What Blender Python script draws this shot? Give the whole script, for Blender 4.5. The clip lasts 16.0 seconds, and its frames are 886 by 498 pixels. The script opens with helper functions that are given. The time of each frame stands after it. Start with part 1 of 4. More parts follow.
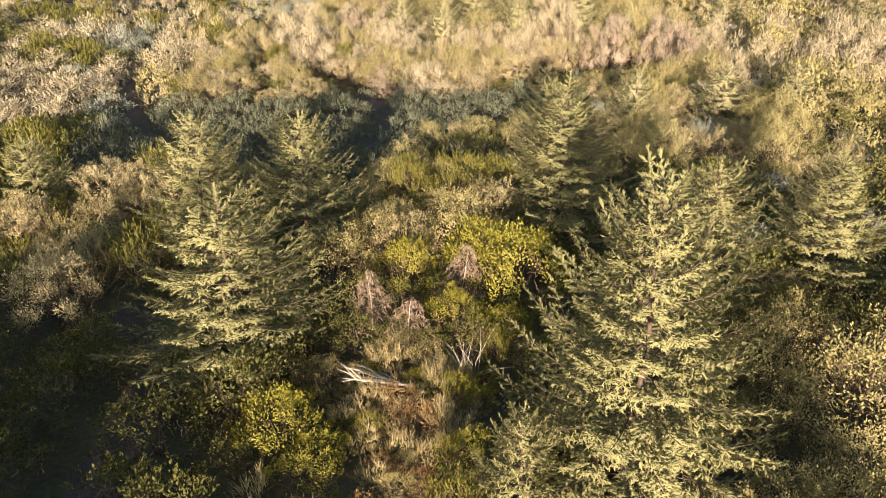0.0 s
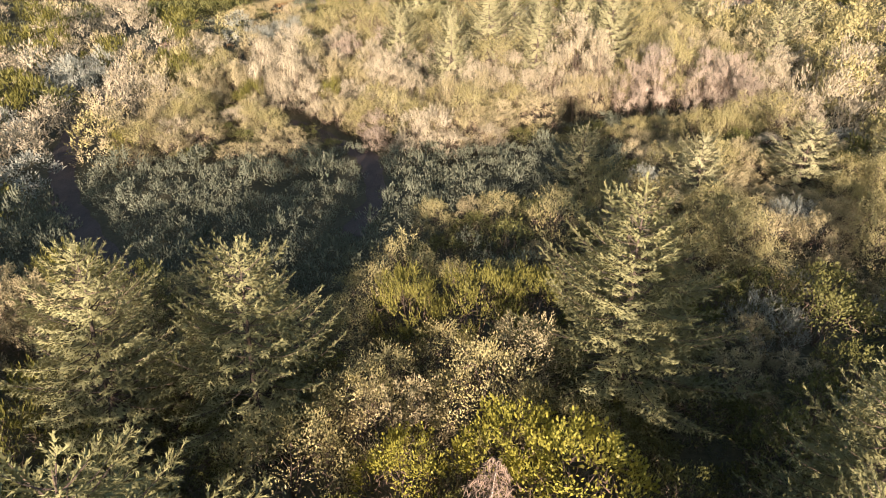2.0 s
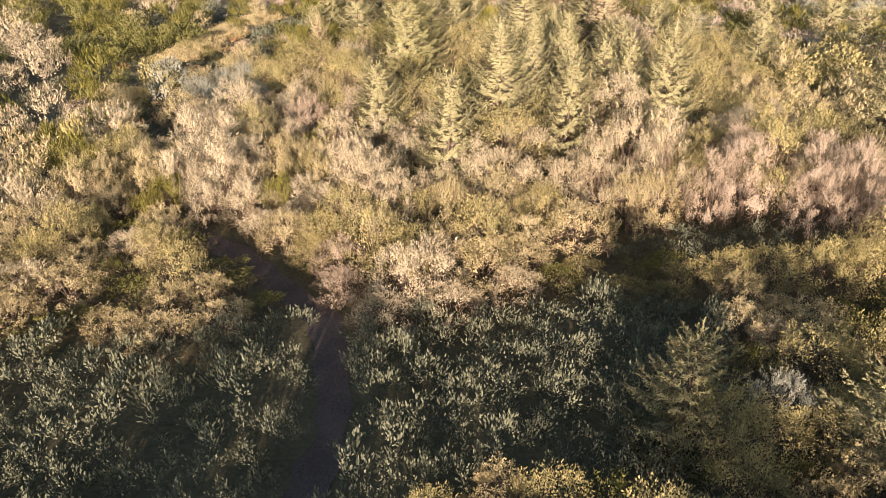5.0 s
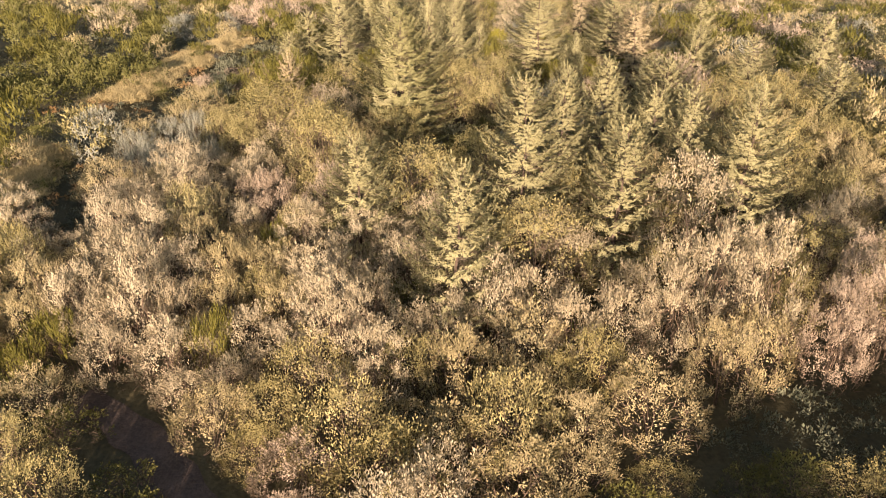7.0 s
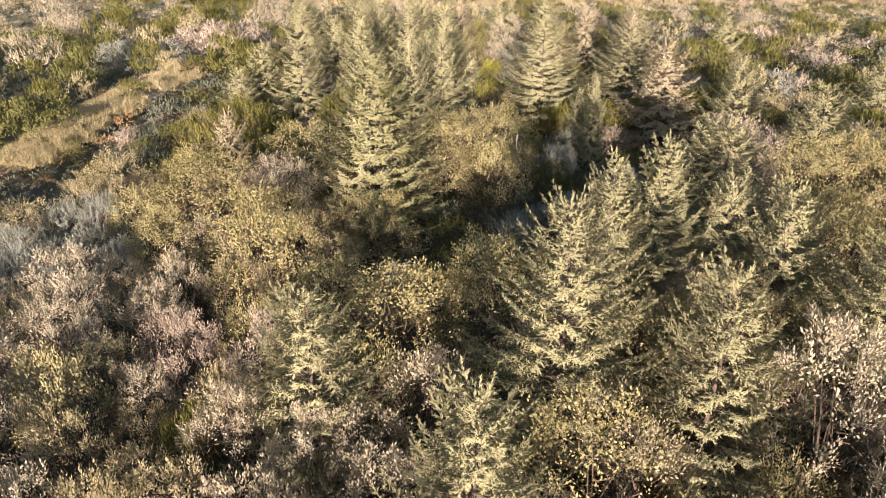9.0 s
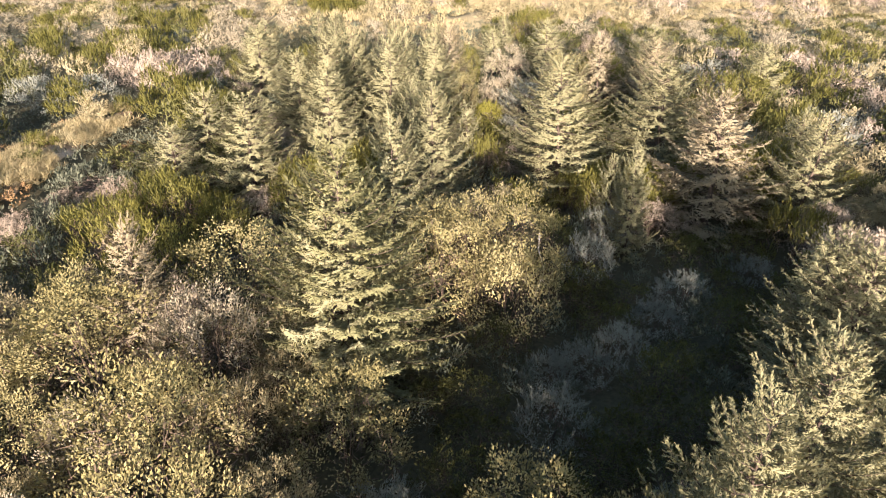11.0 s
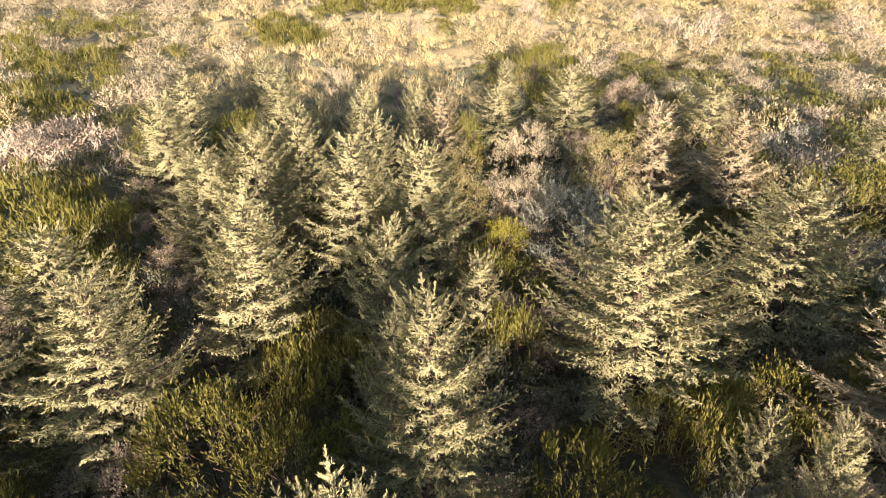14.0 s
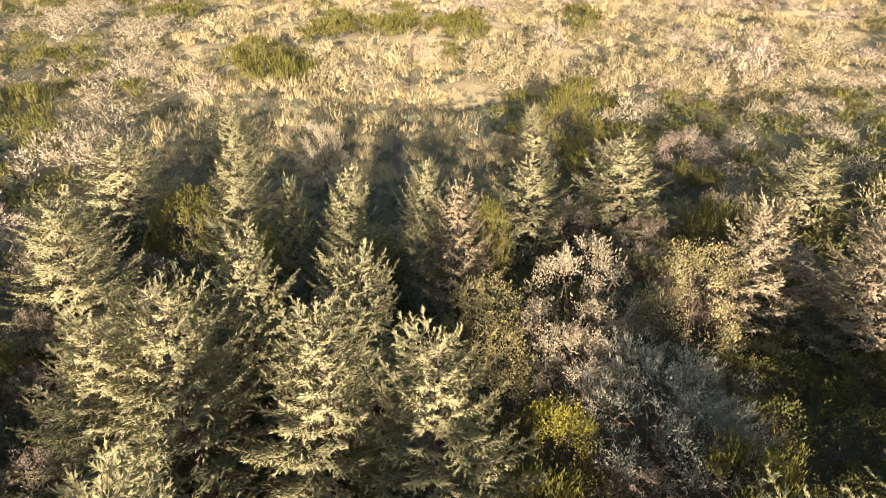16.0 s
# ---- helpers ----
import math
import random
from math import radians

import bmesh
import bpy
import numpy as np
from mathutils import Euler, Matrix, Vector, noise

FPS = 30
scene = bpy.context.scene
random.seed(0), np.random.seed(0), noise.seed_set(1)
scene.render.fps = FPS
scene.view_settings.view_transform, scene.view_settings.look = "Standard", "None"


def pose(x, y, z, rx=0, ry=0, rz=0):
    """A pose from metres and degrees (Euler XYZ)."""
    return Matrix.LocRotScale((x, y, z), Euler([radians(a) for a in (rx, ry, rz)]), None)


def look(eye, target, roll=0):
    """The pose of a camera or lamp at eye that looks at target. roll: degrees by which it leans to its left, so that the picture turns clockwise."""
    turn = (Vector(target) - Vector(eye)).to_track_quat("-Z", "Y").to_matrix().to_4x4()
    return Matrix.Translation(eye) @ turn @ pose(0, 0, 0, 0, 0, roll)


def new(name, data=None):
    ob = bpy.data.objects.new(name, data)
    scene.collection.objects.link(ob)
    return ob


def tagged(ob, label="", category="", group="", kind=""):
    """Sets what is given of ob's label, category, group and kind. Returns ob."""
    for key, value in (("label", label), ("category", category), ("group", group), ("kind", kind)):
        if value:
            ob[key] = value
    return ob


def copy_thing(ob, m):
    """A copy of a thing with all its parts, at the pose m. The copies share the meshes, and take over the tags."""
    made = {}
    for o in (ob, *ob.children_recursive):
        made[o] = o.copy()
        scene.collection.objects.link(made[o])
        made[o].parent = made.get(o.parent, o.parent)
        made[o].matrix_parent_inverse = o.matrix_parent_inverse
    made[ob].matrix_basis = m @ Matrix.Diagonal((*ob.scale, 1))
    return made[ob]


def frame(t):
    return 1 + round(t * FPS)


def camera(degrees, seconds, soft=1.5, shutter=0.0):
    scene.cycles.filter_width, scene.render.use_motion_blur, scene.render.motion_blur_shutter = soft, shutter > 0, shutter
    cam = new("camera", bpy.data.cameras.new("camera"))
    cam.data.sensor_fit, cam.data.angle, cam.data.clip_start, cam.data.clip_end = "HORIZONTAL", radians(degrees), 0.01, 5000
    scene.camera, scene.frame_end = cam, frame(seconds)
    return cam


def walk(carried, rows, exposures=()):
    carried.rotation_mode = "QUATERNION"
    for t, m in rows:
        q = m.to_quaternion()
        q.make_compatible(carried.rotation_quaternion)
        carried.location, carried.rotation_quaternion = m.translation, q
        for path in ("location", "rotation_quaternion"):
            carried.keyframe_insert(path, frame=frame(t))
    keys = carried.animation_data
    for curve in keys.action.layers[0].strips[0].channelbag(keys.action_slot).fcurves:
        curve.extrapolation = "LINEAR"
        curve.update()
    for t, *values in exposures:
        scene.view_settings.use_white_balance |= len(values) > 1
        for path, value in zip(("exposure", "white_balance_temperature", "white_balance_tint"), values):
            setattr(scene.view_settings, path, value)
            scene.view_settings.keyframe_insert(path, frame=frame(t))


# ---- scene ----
cam = camera(63.5, 16.0, soft=1.05)
METRES, EYE, TILT, LEAN, TURN = 64.0, 10.5, -28.1, 0.0, 0.0
ROWS = [
    (0.0, 0.0000, 0.0000, 0.0000, 0.00, 0.00, 0.00),
    (0.5, -0.0011, 0.0269, 0.0140, 0.00, 0.03, -0.01),
    (1.0, -0.0020, 0.0535, 0.0283, 0.03, 0.06, 0.02),
    (1.5, -0.0027, 0.0798, 0.0425, 0.07, 0.05, 0.01),
    (2.0, -0.0036, 0.1063, 0.0567, 0.08, 0.07, -0.01),
    (2.5, -0.0046, 0.1333, 0.0712, 0.09, 0.10, -0.00),
    (3.0, -0.0054, 0.1605, 0.0856, 0.12, 0.13, -0.05),
    (3.5, -0.0062, 0.1876, 0.0997, 0.14, 0.19, -0.06),
    (3.7, -0.0065, 0.1984, 0.1055, 0.14, 0.19, -0.06),
    (3.9, -0.0068, 0.2093, 0.1114, -0.27, 0.22, 0.14),
    (4.0, -0.0070, 0.2147, 0.1143, -0.44, 0.24, 0.23),
    (6.5, -0.0090, 0.3547, 0.1902, -1.07, 0.30, 0.65),
    (7.0, -0.0100, 0.3827, 0.2051, -1.26, 0.32, 0.72),
    (7.1, -0.0102, 0.3883, 0.2081, -1.30, 0.32, 0.74),
    (7.2, -0.0103, 0.3940, 0.2111, -1.49, 0.33, 0.83),
    (7.4, -0.0106, 0.4053, 0.2170, -2.41, 0.37, 1.30),
    (7.5, -0.0108, 0.4109, 0.2200, -2.60, 0.38, 1.39),
    (8.0, -0.0114, 0.4386, 0.2349, -2.84, 0.42, 1.47),
    (8.5, -0.0117, 0.4663, 0.2493, -2.88, 0.46, 1.44),
    (9.0, -0.0117, 0.4939, 0.2641, -2.89, 0.45, 1.51),
    (11.5, -0.0094, 0.6311, 0.3376, -4.64, 0.39, 2.32),
    (12.0, -0.0079, 0.6584, 0.3522, -4.61, 0.40, 2.34),
    (12.5, -0.0061, 0.6860, 0.3668, -4.57, 0.44, 2.33),
    (13.0, -0.0044, 0.7140, 0.3815, -4.77, 0.44, 2.49),
    (13.5, -0.0026, 0.7420, 0.3966, -4.78, 0.44, 2.52),
    (13.6, -0.0022, 0.7477, 0.3995, -4.89, 0.44, 2.58),
    (13.7, -0.0018, 0.7534, 0.4025, -5.23, 0.43, 2.77),
    (13.9, -0.0009, 0.7647, 0.4084, -6.01, 0.42, 3.20),
    (14.0, -0.0005, 0.7704, 0.4113, -6.15, 0.42, 3.27),
    (14.5, 0.0016, 0.7981, 0.4264, -6.18, 0.39, 3.30),
    (15.0, 0.0037, 0.8257, 0.4412, -6.16, 0.39, 3.27),
    (15.5, 0.0060, 0.8536, 0.4560, -6.12, 0.47, 3.29),
    (16.0, 0.0085, 0.8813, 0.4709, -6.10, 0.52, 3.34),
]
walk(cam, [(t, pose(0, 0, EYE, TILT, LEAN, TURN) @ pose(METRES * x, METRES * y, METRES * z, 90 + pitch, roll, yaw)) for t, x, y, z, yaw, pitch, roll in ROWS],
     [(0.0, 2.01, 6550, 9), (2.5, 2.07, 6100, 16), (4.0, 2.11, 6150, 18), (6.4, 1.83, 7000, 18), (7.2, 1.83, 6850, 18), (8.0, 1.8, 6350, 18), (9.0, 1.92, 5850, 17), (11.5, 2.2, 5800, 14), (13.5, 2.2, 6150, 13), (16.0, 2.04, 6300, 12)])

# ---- world, sun, exposure ----
SUN_UP, SUN_TURN = 11.5, 6.3   # elevation, and how far its rays swing to the right of straight ahead
scene.view_settings.exposure = 1.78
world = bpy.data.worlds.new("sky")
scene.world = world
world.use_nodes = True
wn = world.node_tree.nodes
sky = wn.new("ShaderNodeTexSky")
sky.sky_type, sky.sun_disc = "NISHITA", False
sky.sun_elevation, sky.sun_rotation = radians(SUN_UP), radians(180 + SUN_TURN)
wn["Background"].inputs["Strength"].default_value = 0.068
world.node_tree.links.new(sky.outputs[0], wn["Background"].inputs[0])
sun = new("sun", bpy.data.lights.new("sun", "SUN"))
sun.data.energy, sun.data.angle, sun.data.color = 4.6, radians(0.8), (1.0, 0.80, 0.63)
ray_way = Vector((math.sin(radians(SUN_TURN)), math.cos(radians(SUN_TURN)), -math.tan(radians(SUN_UP))))
sun.matrix_world = look((0, -30, 40), Vector((0, -30, 40)) + ray_way)


# ---- materials ----
def leaf_material(name, dark, mid, pale, through_light=0.25, rough=0.55, tint=0.25):
    """Leaves or needles: each leaf takes its own shade, each plant leans to its own tone, old patches run through the crown."""
    m = bpy.data.materials.new(name)
    m.use_nodes = True
    n, l = m.node_tree.nodes, m.node_tree.links
    n.clear()
    out = n.new("ShaderNodeOutputMaterial")
    geo, info, tc = n.new("ShaderNodeNewGeometry"), n.new("ShaderNodeObjectInfo"), n.new("ShaderNodeTexCoord")
    patch = n.new("ShaderNodeTexNoise")
    patch.inputs["Scale"].default_value, patch.inputs["Detail"].default_value = 1.3, 2
    l.new(geo.outputs["Position"], patch.inputs["Vector"])
    a = n.new("ShaderNodeMath"); a.operation = "MULTIPLY_ADD"
    l.new(geo.outputs["Random Per Island"], a.inputs[0])
    a.inputs[1].default_value = 0.14
    b = n.new("ShaderNodeMath"); b.operation = "MULTIPLY_ADD"
    l.new(info.outputs["Random"], b.inputs[0])
    b.inputs[1].default_value = tint
    c = n.new("ShaderNodeMath"); c.operation = "MULTIPLY_ADD"
    l.new(patch.outputs["Fac"], c.inputs[0])
    c.inputs[1].default_value, c.inputs[2].default_value = 0.7, -0.35 + 0.43 - tint / 2
    l.new(c.outputs[0], b.inputs[2]); l.new(b.outputs[0], a.inputs[2])
    ramp = n.new("ShaderNodeValToRGB")
    dark, pale = ([c * 0.6 + k * 0.4 for c, k in zip(side, mid)] for side in (dark, pale))
    ramp.color_ramp.elements[0].color, ramp.color_ramp.elements[1].color = (*dark, 1), (*pale, 1)
    e = ramp.color_ramp.elements.new(0.5); e.color = (*mid, 1)
    l.new(a.outputs[0], ramp.inputs[0])
    p = n.new("ShaderNodeBsdfPrincipled")
    p.inputs["Roughness"].default_value = rough
    p.inputs["Specular IOR Level"].default_value = 0.15
    l.new(ramp.outputs[0], p.inputs["Base Color"])
    tr = n.new("ShaderNodeBsdfTranslucent")
    l.new(ramp.outputs[0], tr.inputs["Color"])
    mix = n.new("ShaderNodeMixShader"); mix.inputs[0].default_value = through_light
    l.new(p.outputs[0], mix.inputs[1]); l.new(tr.outputs[0], mix.inputs[2])
    l.new(mix.outputs[0], out.inputs[0])
    return m


def rough_material(name, dark, pale, scale=6.0, fine=60.0, bump=0.3, rough=0.9):
    """Bark, dead wood, soil: two scales of stains and a fine relief."""
    m = bpy.data.materials.new(name)
    m.use_nodes = True
    n, l = m.node_tree.nodes, m.node_tree.links
    p = n["Principled BSDF"]
    geo = n.new("ShaderNodeNewGeometry")
    big, small = n.new("ShaderNodeTexNoise"), n.new("ShaderNodeTexNoise")
    big.inputs["Scale"].default_value, small.inputs["Scale"].default_value = scale, fine
    big.inputs["Detail"].default_value = small.inputs["Detail"].default_value = 4
    l.new(geo.outputs["Position"], big.inputs["Vector"]); l.new(geo.outputs["Position"], small.inputs["Vector"])
    add = n.new("ShaderNodeMath"); add.operation = "MULTIPLY_ADD"; add.inputs[1].default_value = 0.5
    half = n.new("ShaderNodeMath"); half.operation = "MULTIPLY"; half.inputs[1].default_value = 0.6
    l.new(small.outputs["Fac"], half.inputs[0]); l.new(half.outputs[0], add.inputs[2]); l.new(big.outputs["Fac"], add.inputs[0])
    ramp = n.new("ShaderNodeValToRGB")
    ramp.color_ramp.elements[0].position, ramp.color_ramp.elements[1].position = 0.3, 0.8
    ramp.color_ramp.elements[0].color, ramp.color_ramp.elements[1].color = (*dark, 1), (*pale, 1)
    l.new(add.outputs[0], ramp.inputs[0]); l.new(ramp.outputs[0], p.inputs["Base Color"])
    p.inputs["Roughness"].default_value = rough
    p.inputs["Specular IOR Level"].default_value = 0.2
    bp = n.new("ShaderNodeBump"); bp.inputs["Strength"].default_value = bump; bp.inputs["Distance"].default_value = 0.043
    l.new(add.outputs[0], bp.inputs["Height"]); l.new(bp.outputs[0], p.inputs["Normal"])
    return m


SPRUCE = leaf_material("spruce_needles", (0.09, 0.088, 0.044), (0.275, 0.26, 0.138), (0.44, 0.412, 0.24), 0.22, 0.6, 0.2)
SPRUCE_GREEN = leaf_material("olive_spruce_needles", (0.065, 0.07, 0.03), (0.22, 0.212, 0.098), (0.38, 0.36, 0.19), 0.22, 0.6, 0.2)
SPRUCE_TAN = leaf_material("spruce_needles_browned", (0.12, 0.096, 0.055), (0.29, 0.245, 0.15), (0.46, 0.405, 0.27), 0.15, 0.55, 0.2)
WILLOW = leaf_material("willow_leaves", (0.15, 0.125, 0.08), (0.40, 0.345, 0.23), (0.62, 0.555, 0.41), 0.3, 0.5, 0.3)
ROSY = leaf_material("rosy_leaves", (0.18, 0.135, 0.10), (0.375, 0.305, 0.225), (0.59, 0.50, 0.40), 0.3, 0.55, 0.3)
GOLD = leaf_material("yellowing_willow_leaves", (0.12, 0.112, 0.042), (0.325, 0.283, 0.125), (0.54, 0.475, 0.265), 0.3, 0.45, 0.3)
SILVER = leaf_material("silver_leaves", (0.13, 0.135, 0.105), (0.28, 0.285, 0.225), (0.48, 0.48, 0.39), 0.3, 0.5, 0.25)
BROOM = leaf_material("broom_shoots", (0.05, 0.05, 0.014), (0.145, 0.135, 0.032), (0.31, 0.275, 0.07), 0.3, 0.5, 0.25)
LAUREL = leaf_material("bright_leaves", (0.09, 0.085, 0.017), (0.262, 0.242, 0.044), (0.44, 0.395, 0.09), 0.35, 0.4, 0.25)
BAY = leaf_material("bay_leaves", (0.04, 0.044, 0.015), (0.115, 0.114, 0.036), (0.24, 0.22, 0.075), 0.3, 0.4, 0.25)
HEATH = leaf_material("low_heath_leaves", (0.055, 0.06, 0.04), (0.127, 0.135, 0.088), (0.25, 0.25, 0.17), 0.2, 0.6, 0.3)
GRASS = leaf_material("dry_grass", (0.24, 0.19, 0.095), (0.45, 0.375, 0.20), (0.63, 0.55, 0.34), 0.35, 0.6, 0.3)
RUST = leaf_material("rusty_bracken", (0.12, 0.07, 0.03), (0.26, 0.165, 0.075), (0.40, 0.29, 0.15), 0.3, 0.6, 0.2)
DEADTWIG = leaf_material("dead_twigs", (0.11, 0.08, 0.06), (0.21, 0.155, 0.115), (0.32, 0.25, 0.19), 0.05, 0.8, 0.2)
TWIG = leaf_material("brown_twigs", (0.045, 0.03, 0.02), (0.12, 0.085, 0.058), (0.22, 0.165, 0.12), 0.0, 0.8, 0.3)
TAWNY = leaf_material("tawny_willow_leaves", (0.15, 0.115, 0.06), (0.365, 0.31, 0.168), (0.58, 0.50, 0.325), 0.3, 0.5, 0.3)
BARK = rough_material("spruce_bark", (0.045, 0.032, 0.022), (0.14, 0.105, 0.08), 9, 70, 0.6)
STEM = rough_material("shrub_stems", (0.04, 0.028, 0.02), (0.13, 0.098, 0.07), 8, 60, 0.4)
DRIFT = rough_material("bleached_wood", (0.28, 0.24, 0.19), (0.62, 0.56, 0.47), 5, 45, 0.4)
PATH = rough_material("sandy_path", (0.10, 0.065, 0.05), (0.28, 0.20, 0.15), 1.2, 18, 0.5)
SOIL = rough_material("trail_soil", (0.035, 0.027, 0.022), (0.11, 0.085, 0.07), 1.2, 18, 0.7)
EARTH = rough_material("heath_ground", (0.03, 0.028, 0.014), (0.11, 0.095, 0.05), 0.55, 9, 0.8)
# open turf of dry straw beyond the spruces and along the sandy strip
n, l = EARTH.node_tree.nodes, EARTH.node_tree.links
geo, sep = n.new("ShaderNodeNewGeometry"), n.new("ShaderNodeSeparateXYZ")
l.new(geo.outputs["Position"], sep.inputs[0])
wave = n.new("ShaderNodeTexNoise"); wave.inputs["Scale"].default_value = 0.12; wave.inputs["Detail"].default_value = 5
l.new(geo.outputs["Position"], wave.inputs["Vector"])
shift = n.new("ShaderNodeMath"); shift.operation = "MULTIPLY_ADD"; shift.inputs[1].default_value = 30.0
l.new(wave.outputs["Fac"], shift.inputs[0]); l.new(sep.outputs["Y"], shift.inputs[2])
reach = n.new("ShaderNodeMapRange"); reach.inputs["From Min"].default_value, reach.inputs["From Max"].default_value = 98.0, 112.0
l.new(shift.outputs[0], reach.inputs["Value"])
blades = n.new("ShaderNodeTexNoise"); blades.inputs["Scale"].default_value = 22.0; blades.inputs["Detail"].default_value = 5
l.new(geo.outputs["Position"], blades.inputs["Vector"])
straw = n.new("ShaderNodeValToRGB")
straw.color_ramp.elements[0].color, straw.color_ramp.elements[1].color = (0.17, 0.135, 0.065, 1), (0.54, 0.45, 0.26, 1)
l.new(blades.outputs["Fac"], straw.inputs[0])
turf = n.new("ShaderNodeMix"); turf.data_type = "RGBA"
old = n["Principled BSDF"].inputs["Base Color"].links[0].from_socket
l.new(reach.outputs[0], turf.inputs["Factor"]); l.new(old, turf.inputs["A"]); l.new(straw.outputs[0], turf.inputs["B"])
l.new(turf.outputs["Result"], n["Principled BSDF"].inputs["Base Color"])


# ---- the ground: one sheet with gentle dunes ----
def strip_mid(y):
    """Where the strip of dry turf along the scrub's edge runs."""
    return float(np.interp(y, (46, 50, 54, 61, 65, 71.5, 75, 79), (-15.0, -15.2, -16.0, -16.4, -15.3, -14.4, -13.6, -12.3)))


def ground_z(x, y):
    z = 0.22 * noise.noise((x * 0.09, y * 0.09, 3.1)) + 0.08 * noise.noise((x * 0.4, y * 0.4, 7.7))
    z += 0.5 * math.exp(-((x - strip_mid(y)) / 2.2) ** 2) * min(1.0, max(0.0, (y - 46) / 6)) * min(1.0, max(0.0, (84 - y) / 6))
    # shrub-covered hummocks of the open heath
    open_heath = min(1.0, max(0.0, (y - 94) / 8)) if x > -12 else min(1.0, max(0.0, (y - 60) / 8)) * min(1.0, max(0.0, (strip_mid(y) - 3 - x) / 3))
    z += open_heath * (1.15 * noise.noise((x * 0.17, y * 0.17, 12.0)) + 0.3 * noise.noise((x * 0.42, y * 0.42, 4.0)))
    return z


def link_mesh(name, verts, faces, material, parent=None, smooth=False):
    me = bpy.data.meshes.new(name)
    me.from_pydata(verts, [], faces)
    if smooth:
        me.shade_smooth()
    me.materials.append(material)
    ob = new(name, me)
    ob.parent = parent
    return ob


def steps(a, b, d):
    return [a + d * i for i in range(int(round((b - a) / d)) + 1)]


gx = [-2500, -900, -350, -160] + steps(-90, 90, 1.0) + [160, 350, 900, 2500]
gy = [-2500, -900, -300, -120] + steps(-50, 180, 1.0) + [240, 350, 700, 1300, 3000]
verts = [(x, y, ground_z(x, y) if abs(x) < 100 and -60 < y < 200 else 0) for y in gy for x in gx]
w = len(gx)
faces = [(j * w + i, j * w + i + 1, (j + 1) * w + i + 1, (j + 1) * w + i) for j in range(len(gy) - 1) for i in range(w - 1)]
tagged(link_mesh("ground", verts, faces, EARTH, smooth=True), "dark sandy heath soil under the scrub", "ground", kind="structure")

# ---- trails: strips of bare trodden soil just above the ground ----
TRAILS = {
    "main": ([(-3.2, 28.3), (-2.7, 31.5), (-3.0, 33.6), (-3.4, 35.4), (-4.4, 36.8), (-5.7, 38.3), (-7.0, 39.7), (-8.6, 40.8)], 0.42),
    "side": ([(-7.2, 4.0), (-6.9, 9.0), (-6.8, 11.5), (-7.0, 14.0), (-8.6, 16.5)], 0.5),
    "meadow": ([(2.6, 86.5), (2.3, 89.0), (2.0, 92.0), (2.5, 97.0), (3.3, 103.0), (4.0, 110.0), (5.5, 118.0)], 0.15),
    "west": ([(-9.5, 25.5), (-11.5, 28.0), (-13.6, 31.0), (-15.6, 35.0), (-17.4, 41.0), (-17.8, 47.0), (-18.4, 53.0)], 0.45),
}


STRAW = rough_material("straw_turf", (0.30, 0.215, 0.14), (0.66, 0.52, 0.36), 2.2, 30, 0.8)
BANKS = (
    ("bank", ([(-15.1, 47.5), (-15.2, 50.0), (-15.8, 52.5), (-16.1, 55.0)], 1.1)),
    ("bank", ([(-16.4, 61.5), (-15.4, 64.5), (-14.8, 68.0), (-14.4, 71.5), (-13.6, 75.0), (-12.6, 78.0)], 1.3)),
)


def along(points, n):
    """Points of a smooth line through the given ones."""
    p = [Vector((*q, 0)) for q in points]
    res = []
    for i in range(len(p) - 1):
        a, b, c, d = p[max(i - 1, 0)], p[i], p[i + 1], p[min(i + 2, len(p) - 1)]
        for k in range(n):
            t = k / n
            res.append(0.5 * ((2 * b) + (c - a) * t + (2 * a - 5 * b + 4 * c - d) * t * t + (3 * b - a - 3 * c + d) * t ** 3))
    return res + [p[-1]]


trail_line = []
for key, (points, half) in (*TRAILS.items(), *BANKS):
    line = along(points, 8)
    vs, fs = [], []
    for i, p in enumerate(line):
        d = (line[min(i + 1, len(line) - 1)] - line[max(i - 1, 0)]).normalized()
        s = Vector((d.y, -d.x, 0))
        for k in range(5):
            taper = 1.0 if key != 'bank' else math.sin(math.pi * (i + 1) / (len(line) + 1)) ** 0.5
            u = (k / 2 - 1) * half * taper * (1 + 0.45 * noise.noise((p.x * 1.3, p.y * 1.3, k)))
            q = p + s * u
            vs.append((q.x, q.y, ground_z(q.x, q.y) + ((0.03 if k in (0, 4) else 0.012) if key != 'bank' else (-0.08 if k in (0, 4) else 0.05))))
        if key != "bank":
            trail_line.append((p.x, p.y, half))
    for i in range(len(line) - 1):
        fs += [(i * 5 + k, i * 5 + k + 1, i * 5 + k + 6, i * 5 + k + 5) for k in range(4)]
    if key == "bank":
        tagged(link_mesh("grass_bank", vs, fs, STRAW, smooth=True), "low bank of dry straw-coloured turf", "bank", kind="structure")
        continue
    tagged(link_mesh("trail", vs, fs, PATH if key == "meadow" else SOIL, smooth=True), "narrow trodden trail of dark bare soil", "trail", kind="structure")


# ---- plant shapes ----
rng = np.random.default_rng(7)


def unit(v):
    return v / np.maximum(np.linalg.norm(v, axis=-1, keepdims=True), 1e-9)


